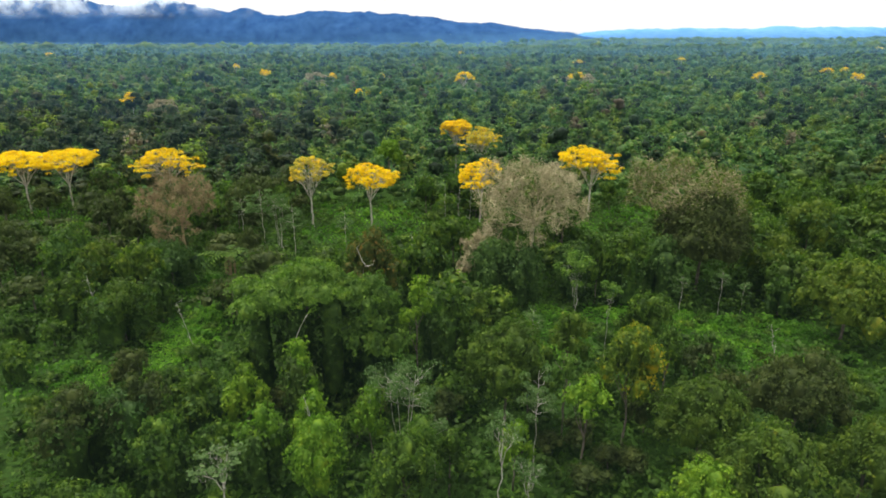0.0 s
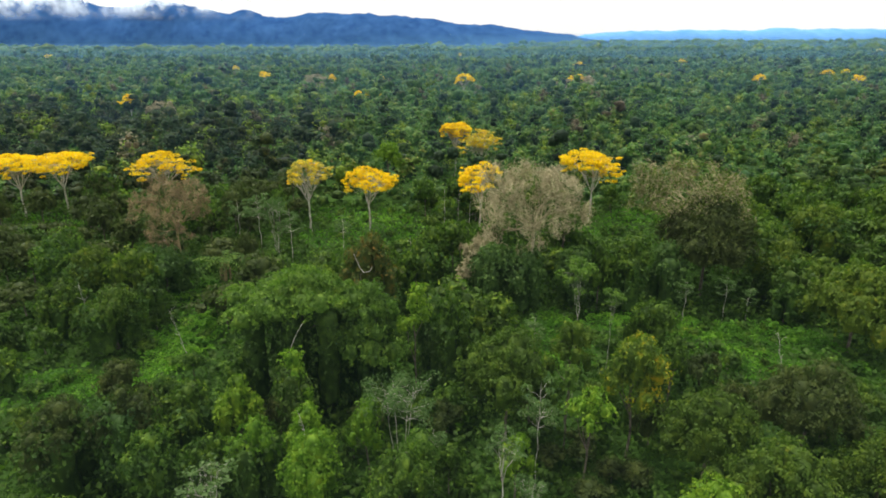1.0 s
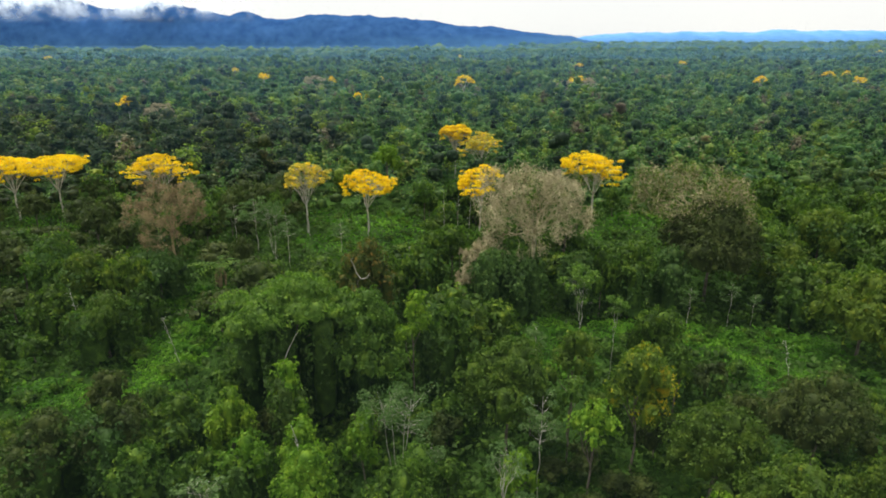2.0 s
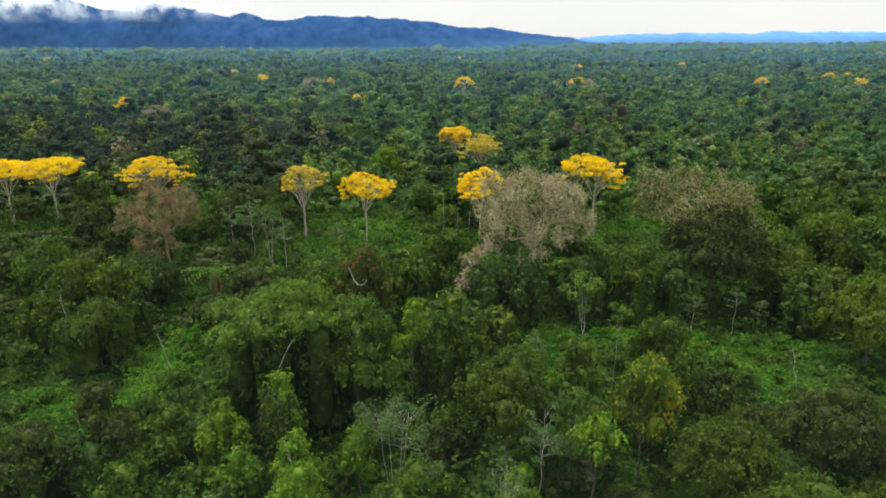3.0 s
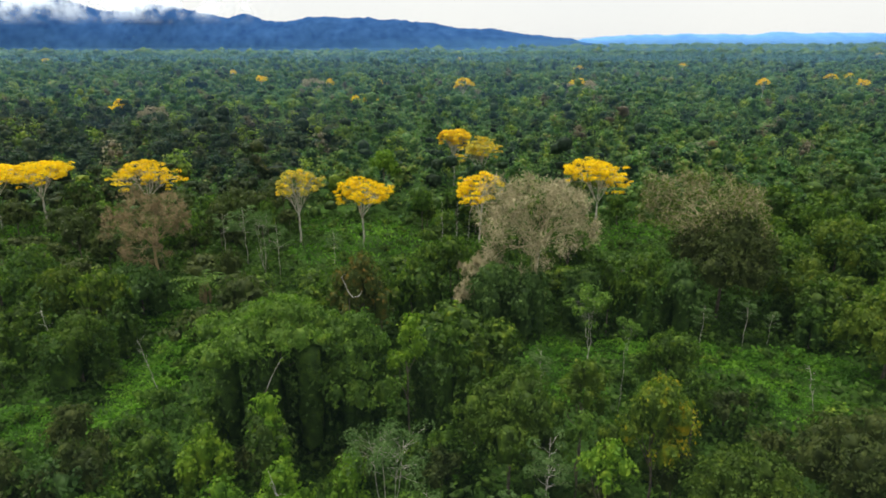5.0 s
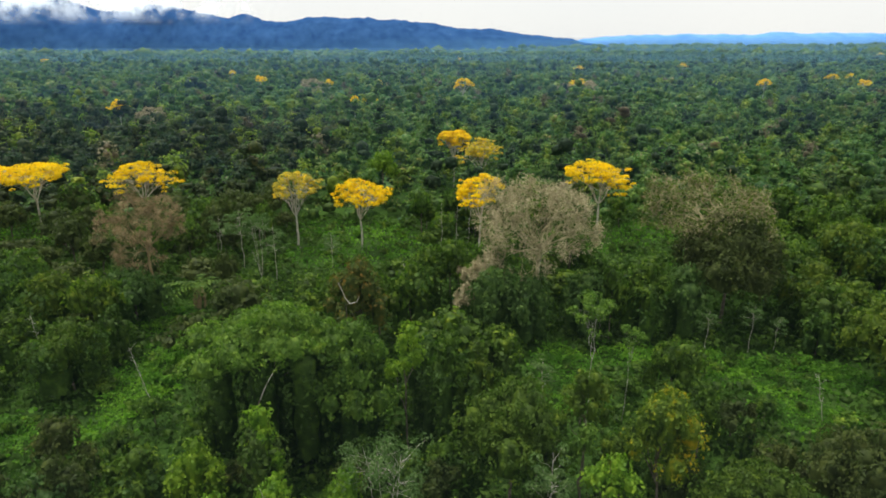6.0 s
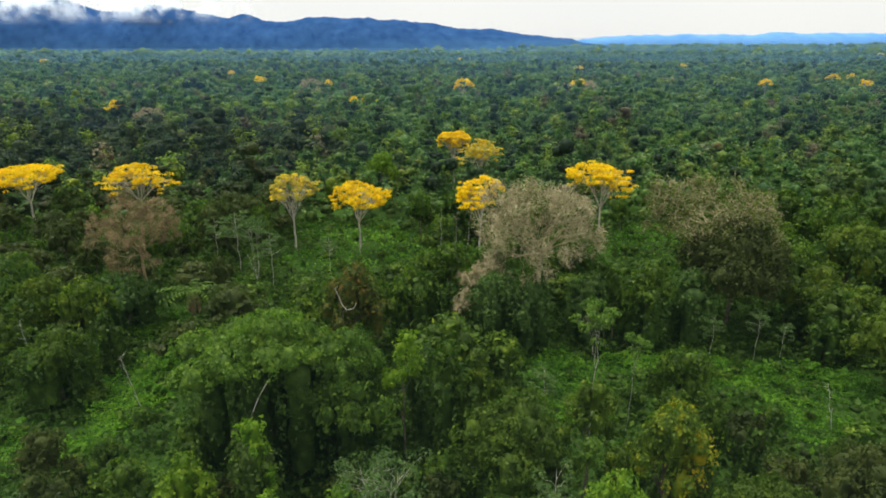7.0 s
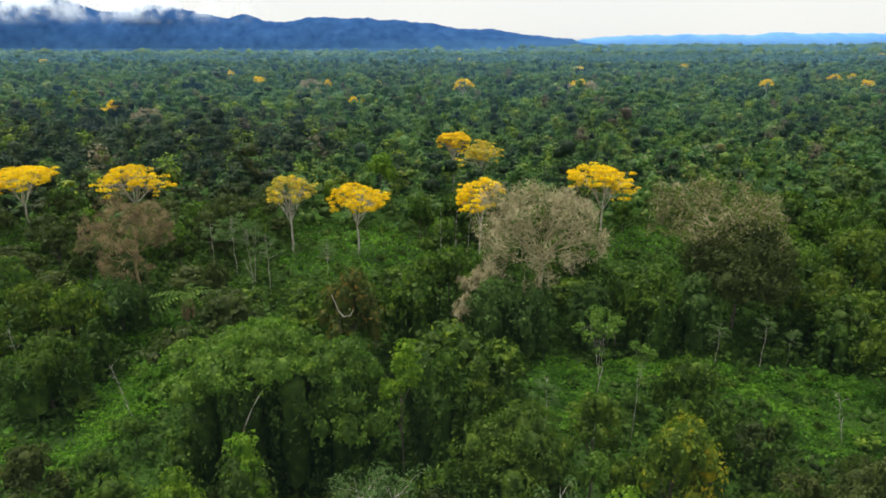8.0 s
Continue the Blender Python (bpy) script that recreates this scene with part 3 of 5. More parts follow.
def broadleaf(seed, radius, height, lobes, size, density, material, label, limbs=5, hang=0.16, slope=0.30, share=(0.26, 0.46), squash=0.6, stretch=1.0, bare=0.66, uneven=0.76, curtains=0):
    """A broad-leaved tree with an uneven crown of many leafy mounds."""
    rng = np.random.default_rng(seed)
    t = thing("broadleaf_tree", label, "tree", "forest trees")
    rows = lobe_rows(radius, height, lobes, hang, rng, slope, share, squash, stretch, uneven)
    hearts, leaves = bells(rows, size, density, rng)
    ends = [np.array([r[0], r[1], r[2] - 1.1 * r[4]]) for r in rows]
    add_trunk(t, height * bare, 0.03 * radius + 0.06, [ends[i] for i in rng.permutation(len(ends))[:limbs]], rng)
    part("crown", mesh_from("crown", hearts + [leaves], material), t)
    if curtains:
        drape = []
        for k in range(curtains):
            a, u, top = 2.39996 * k, 0.62 * radius * math.sqrt((k + 0.5) / curtains), height * rng.uniform(0.66, 0.78)
            drape.append((stretch * u * math.cos(a), u * math.sin(a) + 0.12 * radius, top, 0.30 * radius, 0.16 * radius, 1.2 * top))
        hearts, leaves = bells(drape, size * 1.3, density * 0.4, rng)
        part("vine_curtain", mesh_from("vine_curtain", hearts + [leaves], leaf_vine), t, "dark curtains of vines below the crown")
    return t


def vine_tree(seed, radius, height, lobes, size, density, material, label, limbs=3, hang=0.42, curtain=None, slope=0.36, waist=0.66):
    """A tree smothered by creepers: a ragged leafy top and folded curtains of vines down to the ground."""
    rng = np.random.default_rng(seed)
    t = thing("vine_covered_tree", label, "tree", "forest trees")
    rows = lobe_rows(radius, height, lobes, hang, rng, slope)
    hearts, leaves = bells(rows, size, density, rng)
    add_trunk(t, height * 0.72, 0.035 * radius + 0.07, [np.array([r[0], r[1], r[2] - r[4]]) for r in rows[:limbs]], rng, 0.6)
    part("crown", mesh_from("crown", hearts + [leaves], material), t)
    drape = []
    for k in range(3):
        a, r = 2.1 * k + rng.uniform(0, 1), waist * radius * rng.uniform(0.6, 0.85)
        top = height * rng.uniform(0.66, 0.84)
        drape.append((0.42 * radius * math.cos(a), 0.42 * radius * math.sin(a), top, r, 0.5 * r, max(0.2, (top - 0.5 * r) * 1.25)))
    hearts, leaves = bells(drape, size * 1.2, density * 0.5, rng, thin_below=0.6)
    part("vine_curtain", mesh_from("vine_curtain", hearts + [leaves], curtain or leaf_vine), t, "dark green curtain of hanging creepers")
    return t


def shrub(seed, radius, height, material, label, size=0.42):
    """A low mound of leaves and creepers."""
    rng = np.random.default_rng(seed)
    t = thing("shrub", label, "shrub", "shrubs in the clearings")
    k = 8
    a = 2.39996 * np.arange(k)
    u = radius * 0.7 * np.sqrt((np.arange(k) + 0.2) / k)
    c = np.stack([u * np.cos(a), u * np.sin(a), height * rng.uniform(0.35, 0.85, k) * (1 - 0.4 * (u / radius))], 1)
    r = radius * rng.uniform(0.28, 0.5, (k, 1)) * np.array([[1.0, 1.0, 0.6]])
    part("leaves", mesh_from("leaves", leafy(c, r, 32, size, rng, lowest=-0.5), material), t)
    stems = [tube(bent((0.1 * math.cos(q), 0.1 * math.sin(q), -0.2), e, 4, 0.05, rng), np.linspace(0.05, 0.015, 4), 4) for q, e in zip(a[:4], c[:4])]
    part("stem", mesh_from("stem", stems, bark_brown, True), t)
    return t


def dead_stem(seed, height, lean, label, girth=0.055, twigs=15, lowest=0.25):
    """A thin whitish dead tree with a few broken side branches."""
    rng = np.random.default_rng(seed)
    t = thing("dead_tree", label, "dead tree")
    top = np.array([lean * height, 0.1 * height, height])
    spine = bent((0, 0, -0.5), top, 8, 0.10, rng)
    part("trunk", mesh_from("trunk", [tube(spine, np.linspace(girth, girth * 0.35, 8), 6)], bark_pale, True), t)
    for i in range(twigs):
        k = rng.uniform(lowest, 0.97)
        a = np.array([np.interp(k, np.linspace(0, 1, 8), spine[:, q]) for q in range(3)])
        b = rng.uniform(0, 6.28)
        e = a + np.array([math.cos(b), math.sin(b), rng.uniform(0.2, 0.9)]) * rng.uniform(0.3, 1.2)
        part("branch", mesh_from("branch", [tube(bent(a, e, 4, 0.08, rng), np.linspace(girth * 0.4, girth * 0.15, 4), 4)], bark_pale, True), t)
    return t


def branching(start, way, length, girth, depth, rng, out, tips, spread=0.55, lift=0.25, split=(2, 3), sides=5):
    """Forking limbs; gathers tubes and the tips of the last ones."""
    end = start + way * length
    p = bent(start, end, 4, 0.05 * length, rng)
    out.append(tube(p, np.linspace(girth, girth * 0.6, 4), sides))
    if depth == 0:
        tips.append(end)
        return
    for _ in range(rng.integers(split[0], split[1] + 1)):
        w = unit(way + rng.normal(size=3) * spread + (0, 0, lift))
        branching(end, w, length * rng.uniform(0.62, 0.85), girth * 0.58, depth - 1, rng, out, tips, spread, lift, split, max(3, sides - 1))


def flowering_tree(seed, radius, height, material, label, fill=1.0, low=0.42, mains=7, per_tip=34, size=0.44, name="flowering_tree", group="yellow flowering trees", girth=0.30, crown="blossom", flat=0.34, wood=None, plates=6, side=0.0):
    """A pale clear-stemmed tree: limbs fan out to a wide uneven top of blossom in loose plates, with almost no leaves."""
    rng = np.random.default_rng(seed)
    t = thing(name, label, "tree", group)
    fork = height * low
    spine = bent((0, 0, -0.6), (rng.normal() * 0.3, rng.normal() * 0.3, fork), 6, 0.12, rng)
    part("trunk", mesh_from("trunk", [tube(spine, np.linspace(girth, girth * 0.75, 6), 7)], wood or bark_white, True), t)
    tips, ph = [], rng.uniform(0, 6.28, 4)

    def reach(a):
        return radius * (0.84 + 0.14 * np.sin(2 * a + ph[0]) + 0.10 * np.sin(3 * a + ph[1]))

    def roof(v, a):
        return height * (0.97 - flat * (v / radius) ** 2.2 + 0.05 * math.sin(2 * a + ph[2]) * v / radius - side * v / radius * math.cos(a - ph[3]))

    for i in range(mains):
        a = 2 * math.pi * (i + rng.uniform(-0.35, 0.35)) / mains
        u = reach(a) * (0.12 if i == 0 else rng.uniform(0.35, 0.85))
        end = np.array([u * math.cos(a), u * math.sin(a), roof(u, a) - 0.5])
        knee = spine[-1] * 0.52 + end * 0.48 + (0, 0, 0.03 * height)
        p = np.concatenate([bent(spine[-1], knee, 4, 0.2, rng)[:-1], bent(knee, end, 4, 0.2, rng)])
        limb = [tube(p, np.linspace(girth * 0.55, girth * 0.14, len(p)), 5)]
        for q in (p[2], p[3], p[4], p[5], p[6]):
            for _ in range(plates):
                b = a + rng.normal() * 0.6
                v = min(reach(b), np.hypot(q[0], q[1]) + radius * rng.uniform(0.05, 0.5))
                e = np.array([v * math.cos(b), v * math.sin(b), roof(v, b) - height * 0.18 * rng.random() ** 2.0])
                e[2] = max(e[2], q[2] - 0.5)
                limb.append(tube(bent(q, e, 4, 0.18, rng), np.linspace(girth * 0.12, girth * 0.04, 4), 3))
                tips.append(e)
        part("limb", mesh_from("limb", limb, wood or bark_white, True), t)
    tips = np.array(tips)
    tips = tips[rng.random(len(tips)) < fill]
    k = len(tips)
    r = (0.05 * radius + 0.28) * rng.uniform(0.5, 1.7, (k, 1)) * np.array([[1.0, 1.0, 0.45]])
    pts, nor = zip(*[shell(a, b, max(6, int(per_tip * min(1.6, b[0] / (0.085 * radius)))), rng, -0.4) for a, b in zip(tips + (0, 0, 0.15), r)])
    part(crown, mesh_from(crown, [cards(np.concatenate(pts), np.concatenate(nor), size, rng, droop=0.1, slim=0.8)], material), t)
    return t


def bare_tree(seed, radius, height, material, label, low=0.22, leaf=None, thick=0.045, spread=8, share=0.33, lush=8, fine=19):
    """A leafless tree: crooked limbs that fork into a dense dome of fine twigs."""
    rng = np.random.default_rng(seed)
    t = thing("bare_tree", label, "tree", "bare trees")
    fork = height * low
    spine = bent((0, 0, -0.6), (0, 0, fork), 5, 0.12, rng)
    part("trunk", mesh_from("trunk", [tube(spine, np.linspace(0.03 * radius + 0.15, 0.024 * radius + 0.1, 5), 7)], material, True), t)
    reach, leaves_at = height - fork, []
    for i in range(spread + 5):
        a = 2.39996 * i + rng.normal() * 0.15
        tilt = 0.15 + 1.45 * math.sqrt((i + 0.5) / (spread + 5))
        goal = np.array([radius * math.sin(tilt) * math.cos(a), radius * math.sin(tilt) * math.sin(a), reach * max(0.0, math.cos(tilt)) ** 0.5 - 0.10 * reach * max(0.0, tilt - 1.3)])
        far = np.linalg.norm(goal)
        out, tips = [], []
        branching(spine[-1], goal / far, far * 0.34, 0.012 * radius + 0.05, 4, rng, out, tips, 0.48, 0.0, (2, 3), 5)
        limb = part("limb", mesh_from("limb", out, material, True), t)
        tips = np.array(tips)
        n = fine
        base = np.repeat(tips, n, 0) + rng.normal(size=(n * len(tips), 3)) * 0.05 * radius
        way = unit(rng.normal(size=base.shape) + (0, 0, -0.15) + 0.35 * unit(base - (0, 0, fork)))
        ln = rng.uniform(0.4, 1.3, (len(base), 1)) * (0.04 * radius + 0.45)
        side = unit(np.cross(way, rng.normal(size=base.shape))) * thick
        start = base - way * ln * 0.5
        v = np.stack([start - side, start + side, start + way * ln + side * 0.4, start + way * ln - side * 0.4], 1).reshape(-1, 3)
        part("twig_spray", mesh_from("twig_spray", [(v, np.arange(4 * len(base)).reshape(-1, 4))], material), limb, "fine leafless twigs")["kind"] = "stuff"
        leaves_at.append(tips)
    if leaf:
        tips = np.concatenate(leaves_at)
        pick = tips[rng.permutation(len(tips))[:int(len(tips) * share)]]
        p = np.repeat(pick, lush, 0) + rng.normal(size=(lush * len(pick), 3)) * 0.7
        part("creeper", mesh_from("creeper", [cards(p, rng.normal(size=p.shape) + (0, 0, 1), 0.5, rng)], leaf), t, "sparse creeper leaves on the limbs")
    return t


def slender_tree(seed, radius, height, label, stems=1, clumps=14, per_clump=26, size=0.42, low=0.45, material=None):
    """A thin pale-stemmed tree with an open, grey-green crown."""
    rng = np.random.default_rng(seed)
    t = thing("slender_tree", label, "tree", "pale slender trees")
    pieces, tips = [], []
    for s in range(stems):
        a = 2 * math.pi * s / max(stems, 1) + rng.uniform(0, 1)
        lean = 0.0 if stems == 1 else radius * 0.4
        top = np.array([lean * math.cos(a), lean * math.sin(a), height * 0.9])
        spine = bent((0.1 * lean * math.cos(a), 0.1 * lean * math.sin(a), -0.6), top, 8, 0.10, rng)
        pieces.append(tube(spine, np.linspace(0.075, 0.025, 8), 6))
        for i in range(clumps // stems):
            k = rng.uniform(low, 0.95)
            at = spine[0] * (1 - k) + top * k
            b = 2.4 * i + rng.normal() * 0.4
            u = radius * rng.uniform(0.35, 0.95) * (1.15 - 0.5 * (k - low) / (1 - low))
            e = at + (u * math.cos(b), u * math.sin(b), u * rng.uniform(0.15, 0.6))
            e[2] = min(e[2], height * (1 - 0.12 * (u / radius) ** 2))
            pieces.append(tube(bent(at, e, 4, 0.06, rng), np.linspace(0.025, 0.01, 4), 3))
            tips.append(e)
    part("trunk", mesh_from("trunk", pieces, bark_white, True), t, "thin whitish trunk and branches")
    tips = np.array(tips)
    r = (0.13 * radius + 0.3) * rng.uniform(0.8, 1.4, (len(tips), 1)) * np.array([[1.0, 1.0, 0.5]])
    pts, nor = zip(*[shell(c, q, per_clump, rng, -0.3) for c, q in zip(tips, r)])
    part("crown", mesh_from("crown", [cards(np.concatenate(pts), np.concatenate(nor), size, rng)], material or leaf_pale), t)
    return t


def palm(seed, height, label):
    rng = np.random.default_rng(seed)
    t = thing("palm_tree", label, "palm")
    spine = bent((0, 0, -0.5), (0.3, 0.1, height * 0.7), 6, 0.06, rng)
    part("trunk", mesh_from("trunk", [tube(spine, np.linspace(0.22, 0.16, 6), 7)], bark_brown, True), t)
    for i in range(13):
        a = 2 * math.pi * i / 13 + rng.normal() * 0.1
        up, ln = rng.uniform(0.5, 1.4), height * 0.42
        s = np.linspace(0, 1, 9)
        u = ln * s
        p = spine[-1] + np.stack([u * math.cos(a), u * math.sin(a), up * 2.2 * s - 2.6 * s ** 2], 1)
        pieces = [tube(p, np.linspace(0.05, 0.015, 9), 3)]
        q = np.repeat(p[1:], 5, 0) + rng.normal(size=(40, 3)) * 0.05
        sgn = np.where(np.arange(40) % 2, 1.0, -1.0)[:, None]
        side = np.array([-math.sin(a), math.cos(a), 0])
        tip = q + sgn * side * 0.75 + np.array([math.cos(a), math.sin(a), 0]) * 0.3 - (0, 0, 0.25)
        wd = np.array([math.cos(a), math.sin(a), 0.1]) * 0.11
        v = np.stack([q - wd, q + wd, tip + wd * 0.3, tip - wd * 0.3], 1).reshape(-1, 3)
        pieces.append((v, np.arange(160).reshape(-1, 4)))
        part("frond", mesh_from("frond", pieces, leaf_broad), t)
    for i in range(9):
        a = 2 * math.pi * i / 9 + rng.normal() * 0.2
        p = spine[-1] + np.array([(0, 0, -0.1), (0.7 * math.cos(a), 0.7 * math.sin(a), -0.5), (1.0 * math.cos(a), 1.0 * math.sin(a), -1.8), (0.9 * math.cos(a), 0.9 * math.sin(a), -3.0)])
        q = np.repeat(p[1:], 8, 0) + rng.normal(size=(24, 3)) * 0.1
        wd = np.array([-math.sin(a), math.cos(a), 0]) * 0.16
        v = np.stack([q - wd, q + wd, q + wd * 0.4 - (0, 0, 0.9), q - wd * 0.4 - (0, 0, 0.9)], 1).reshape(-1, 3)
        part("dead_frond", mesh_from("dead_frond", [tube(p, np.linspace(0.04, 0.015, 4), 3), (v, np.arange(96).reshape(-1, 4))], twig_brown), t, "withered brown hanging frond")
    return t


# ---------------------------------------------------------------- planting
taken = []          # places that stand full: x, y, radius


class Stock:
    """Grown kinds: the first of a kind is set out itself, the later ones are copies."""
    def __init__(self, makers):
        self.makers, self.grown, self.turn = makers, {}, 0

    def plant(self, x, y, wide, high, turn, which=None):
        k = self.turn % len(self.makers) if which is None else which
        self.turn += 1
        make, radius, height = self.makers[k]
        m = placed(x, y, turn, wide / radius, high / height, float(swell(x, y)) - 0.1)
        if k not in self.grown:
            self.grown[k] = make()
            self.grown[k].matrix_basis = m
            return self.grown[k]
        keep = self.grown[k].scale.copy()
        self.grown[k].scale = (1, 1, 1)
        c = copy_thing(self.grown[k], m)
        self.grown[k].scale = keep
        return c


near_broad = Stock([(lambda s=s, lab=lab, k=k: broadleaf(s, 4.0, 9.0, k, 0.52, 5.5, leaf_green, lab, 3, 0.30), 4.0, 9.0) for s, k, lab in (
    (11, 8, "broad-leaved tree with a lobed green crown"), (12, 10, "leafy green tree with a clumped uneven crown"),
    (13, 9, "dense green forest tree with hanging lower leaves"))])
near_vine = Stock([(lambda s=s, lab=lab: vine_tree(s, 3.6, 9.0, 7, 0.52, 5.5, leaf_green, lab, 2), 3.6, 9.0) for s, lab in (
    (31, "tree smothered in creepers down to the ground"), (32, "vine-draped tree with a ragged green top"), (33, "tower of hanging vines over a dead trunk"))])
mid_broad = Stock([(lambda s=s, lab=lab, k=k: broadleaf(s, 5.0, 13.0, k, 0.88, 1.8, leaf_green, lab, 3, 0.28), 5.0, 13.0) for s, k, lab in (
    (41, 8, "round-crowned green forest tree"), (42, 10, "leafy forest tree with an uneven crown"), (43, 9, "dark green forest tree in dense stand"), (44, 7, "green forest tree with a loose crown"))])
mid_dusky = Stock([(lambda s=s, lab=lab: broadleaf(s, 5.0, 13.0, 9, 0.88, 1.8, leaf_dusky, lab, 3, 0.28), 5.0, 13.0) for s, lab in (
    (45, "dark olive forest tree on the left side"), (46, "dull brownish green forest tree"))])
mid_vine = Stock([(lambda s=s, lab=lab: vine_tree(s, 4.5, 14.0, 7, 0.88, 1.8, leaf_green, lab, 2), 4.5, 14.0) for s, lab in (
    (51, "forest tree wrapped in hanging creepers"), (52, "vine-covered forest tree with a ragged top"), (53, "forest tree under trailing vines"), (54, "vine-hung forest tree with several tops"))])

hero_turn = np.random.default_rng(5)


def set_out(stock, rows, **more):
    for x, y, high, wide in rows:
        stock.plant(x, y, wide, high, hero_turn.uniform(0, 6.28), **more)
        taken.append((x, y, wide * 0.8))


def stand(ob, x, y, wide, turn=0.0):
    """Sets one tree on the forest floor."""
    ob.matrix_basis = placed(x, y, turn, 1, 1, float(swell(x, y)) - 0.1)
    taken.append((x, y, wide * 0.8))


# the two joined crowns of the wide tree in the middle
stand(broadleaf(23, 7.6, 20.8, 34, 0.40, 11.0, leaf_broad, "very wide green tree spreading over a dark hollow", 6, 0.04, 0.20, (0.18, 0.34), 0.6, 1.34, 0.70, 0.86, 6), -20.8, 78.8, 8.5)
stand(broadleaf(24, 6.2, 19.2, 32, 0.40, 11.0, leaf_broad, "domed green tree with feathery layered leaf clumps", 5, 0.08, 0.52, (0.19, 0.33), 0.66, 1.0, 0.5, 0.80, 5), -11.0, 80.5, 5.6)

# crowns of broad-leaved trees: x, y, height, radius, lobes, how far leaves hang, leaves, label
for k, (x, y, high, wide, lobes, hang, leaf, lab) in enumerate((
        (-3.6, 80.4, 18.8, 2.9, 7, 0.10, leaf_bright, "small lime green leafy crown on a dark stem"),
        (8.4, 69.8, 16.6, 6.0, 26, 0.22, leaf_olive, "olive green dome with small dense leaves and rusty tints"),
        (16.9, 72.4, 16.6, 3.4, 10, 0.18, leaf_olive, "brownish green tree with a dense uneven crown"),
        (15.6, 68.2, 12.6, 2.0, 5, 0.20, leaf_broad, "pale green bushy young tree"),
        (17.2, 62.8, 12.6, 3.1, 10, 0.08, leaf_bright, "round bright green crown on a tall bare trunk"),
        (23.2, 66.6, 17.2, 3.8, 15, 0.20, leaf_lime, "yellowing green tree with orange-tinged leaf tips"),
        (31.2, 83.8, 13.6, 4.6, 13, 0.22, leaf_green, "spreading green tree at the edge of the clearing"),
        (31.4, 75.8, 12.2, 3.0, 8, 0.30, leaf_green, "low green tree with hanging outer leaves"),
        (29.2, 58.6, 14.3, 5.6, 20, 0.24, leaf_olive, "wide olive green tree with a rough leafy top"),
        (42.2, 62.4, 15.6, 6.2, 20, 0.26, leaf_dusky, "wide dark brownish green tree"),
        (31.0, 47.4, 16.4, 4.8, 18, 0.12, leaf_olive, "yellow-green tree with feathery drooping sprays"),
        (24.2, 45.6, 13.4, 4.0, 13, 0.16, leaf_bright, "fresh bright green tree with ragged leaf clumps"),
        (44.0, 52.4, 13.2, 5.2, 16, 0.24, leaf_olive, "olive green tree with clumped leaves"),
        (69.0, 95.0, 15.0, 7.4, 24, 0.40, leaf_olive, "large spreading olive green tree"),
        (-24.6, 65.6, 11.9, 3.3, 10, 0.55, leaf_bright, "bright green tree hung with creepers"),
        (-13.4, 54.0, 12.4, 3.4, 11, 0.50, leaf_bright, "fresh green tree with round leafy lobes"),
        (-8.6, 61.6, 11.6, 2.4, 7, 0.40, leaf_bright, "small bright green tree beside pale stems"),
        (-4.2, 51.6, 11.8, 4.0, 13, 0.30, leaf_green, "leafy green tree with a clumped uneven crown"),
        (-2.6, 57.0, 10.6, 2.8, 8, 0.30, leaf_broad, "grey-green tree with loose leaf clumps"),
        (-15.4, 60.6, 11.4, 3.0, 9, 0.40, leaf_bright, "bright green tree with hanging leaf sprays"),
        (-39.8, 68.2, 12.5, 3.3, 9, 0.25, leaf_dusky, "dark green rounded tree over low growth"),
        (-13.0, 104.0, 19.0, 5.2, 16, 0.34, leaf_rust, "tall tree with rust-brown and green leaves"),
        (53.4, 119.0, 21.4, 9.2, 34, 0.30, leaf_dusky, "large dark green domed tree"),
        (0.8, 57.4, 8.6, 2.6, 7, 0.30, leaf_green, "low green tree between taller crowns"),
        # dark leaf colour here holds the shade cast by the crowns around
        (37.0, 68.5, 9.0, 3.6, 9, 0.30, leaf_dusky, "low tree between taller crowns, its shade put into the leaves"),
        (8.2, 58.4, 9.4, 2.4, 6, 0.30, leaf_bright, "small bright green tree under a pale stem"))):
    size, density = (0.34, 15.0) if y < 60 else (0.40, 11.0) if y < 90 else (0.58, 5.0)
    stand(broadleaf(200 + k, wide, high, lobes, size, density, leaf, lab, min(6, lobes // 2), hang, 0.42 if hang > 0.2 else 0.30, (0.20, 0.40)), x, y, wide)

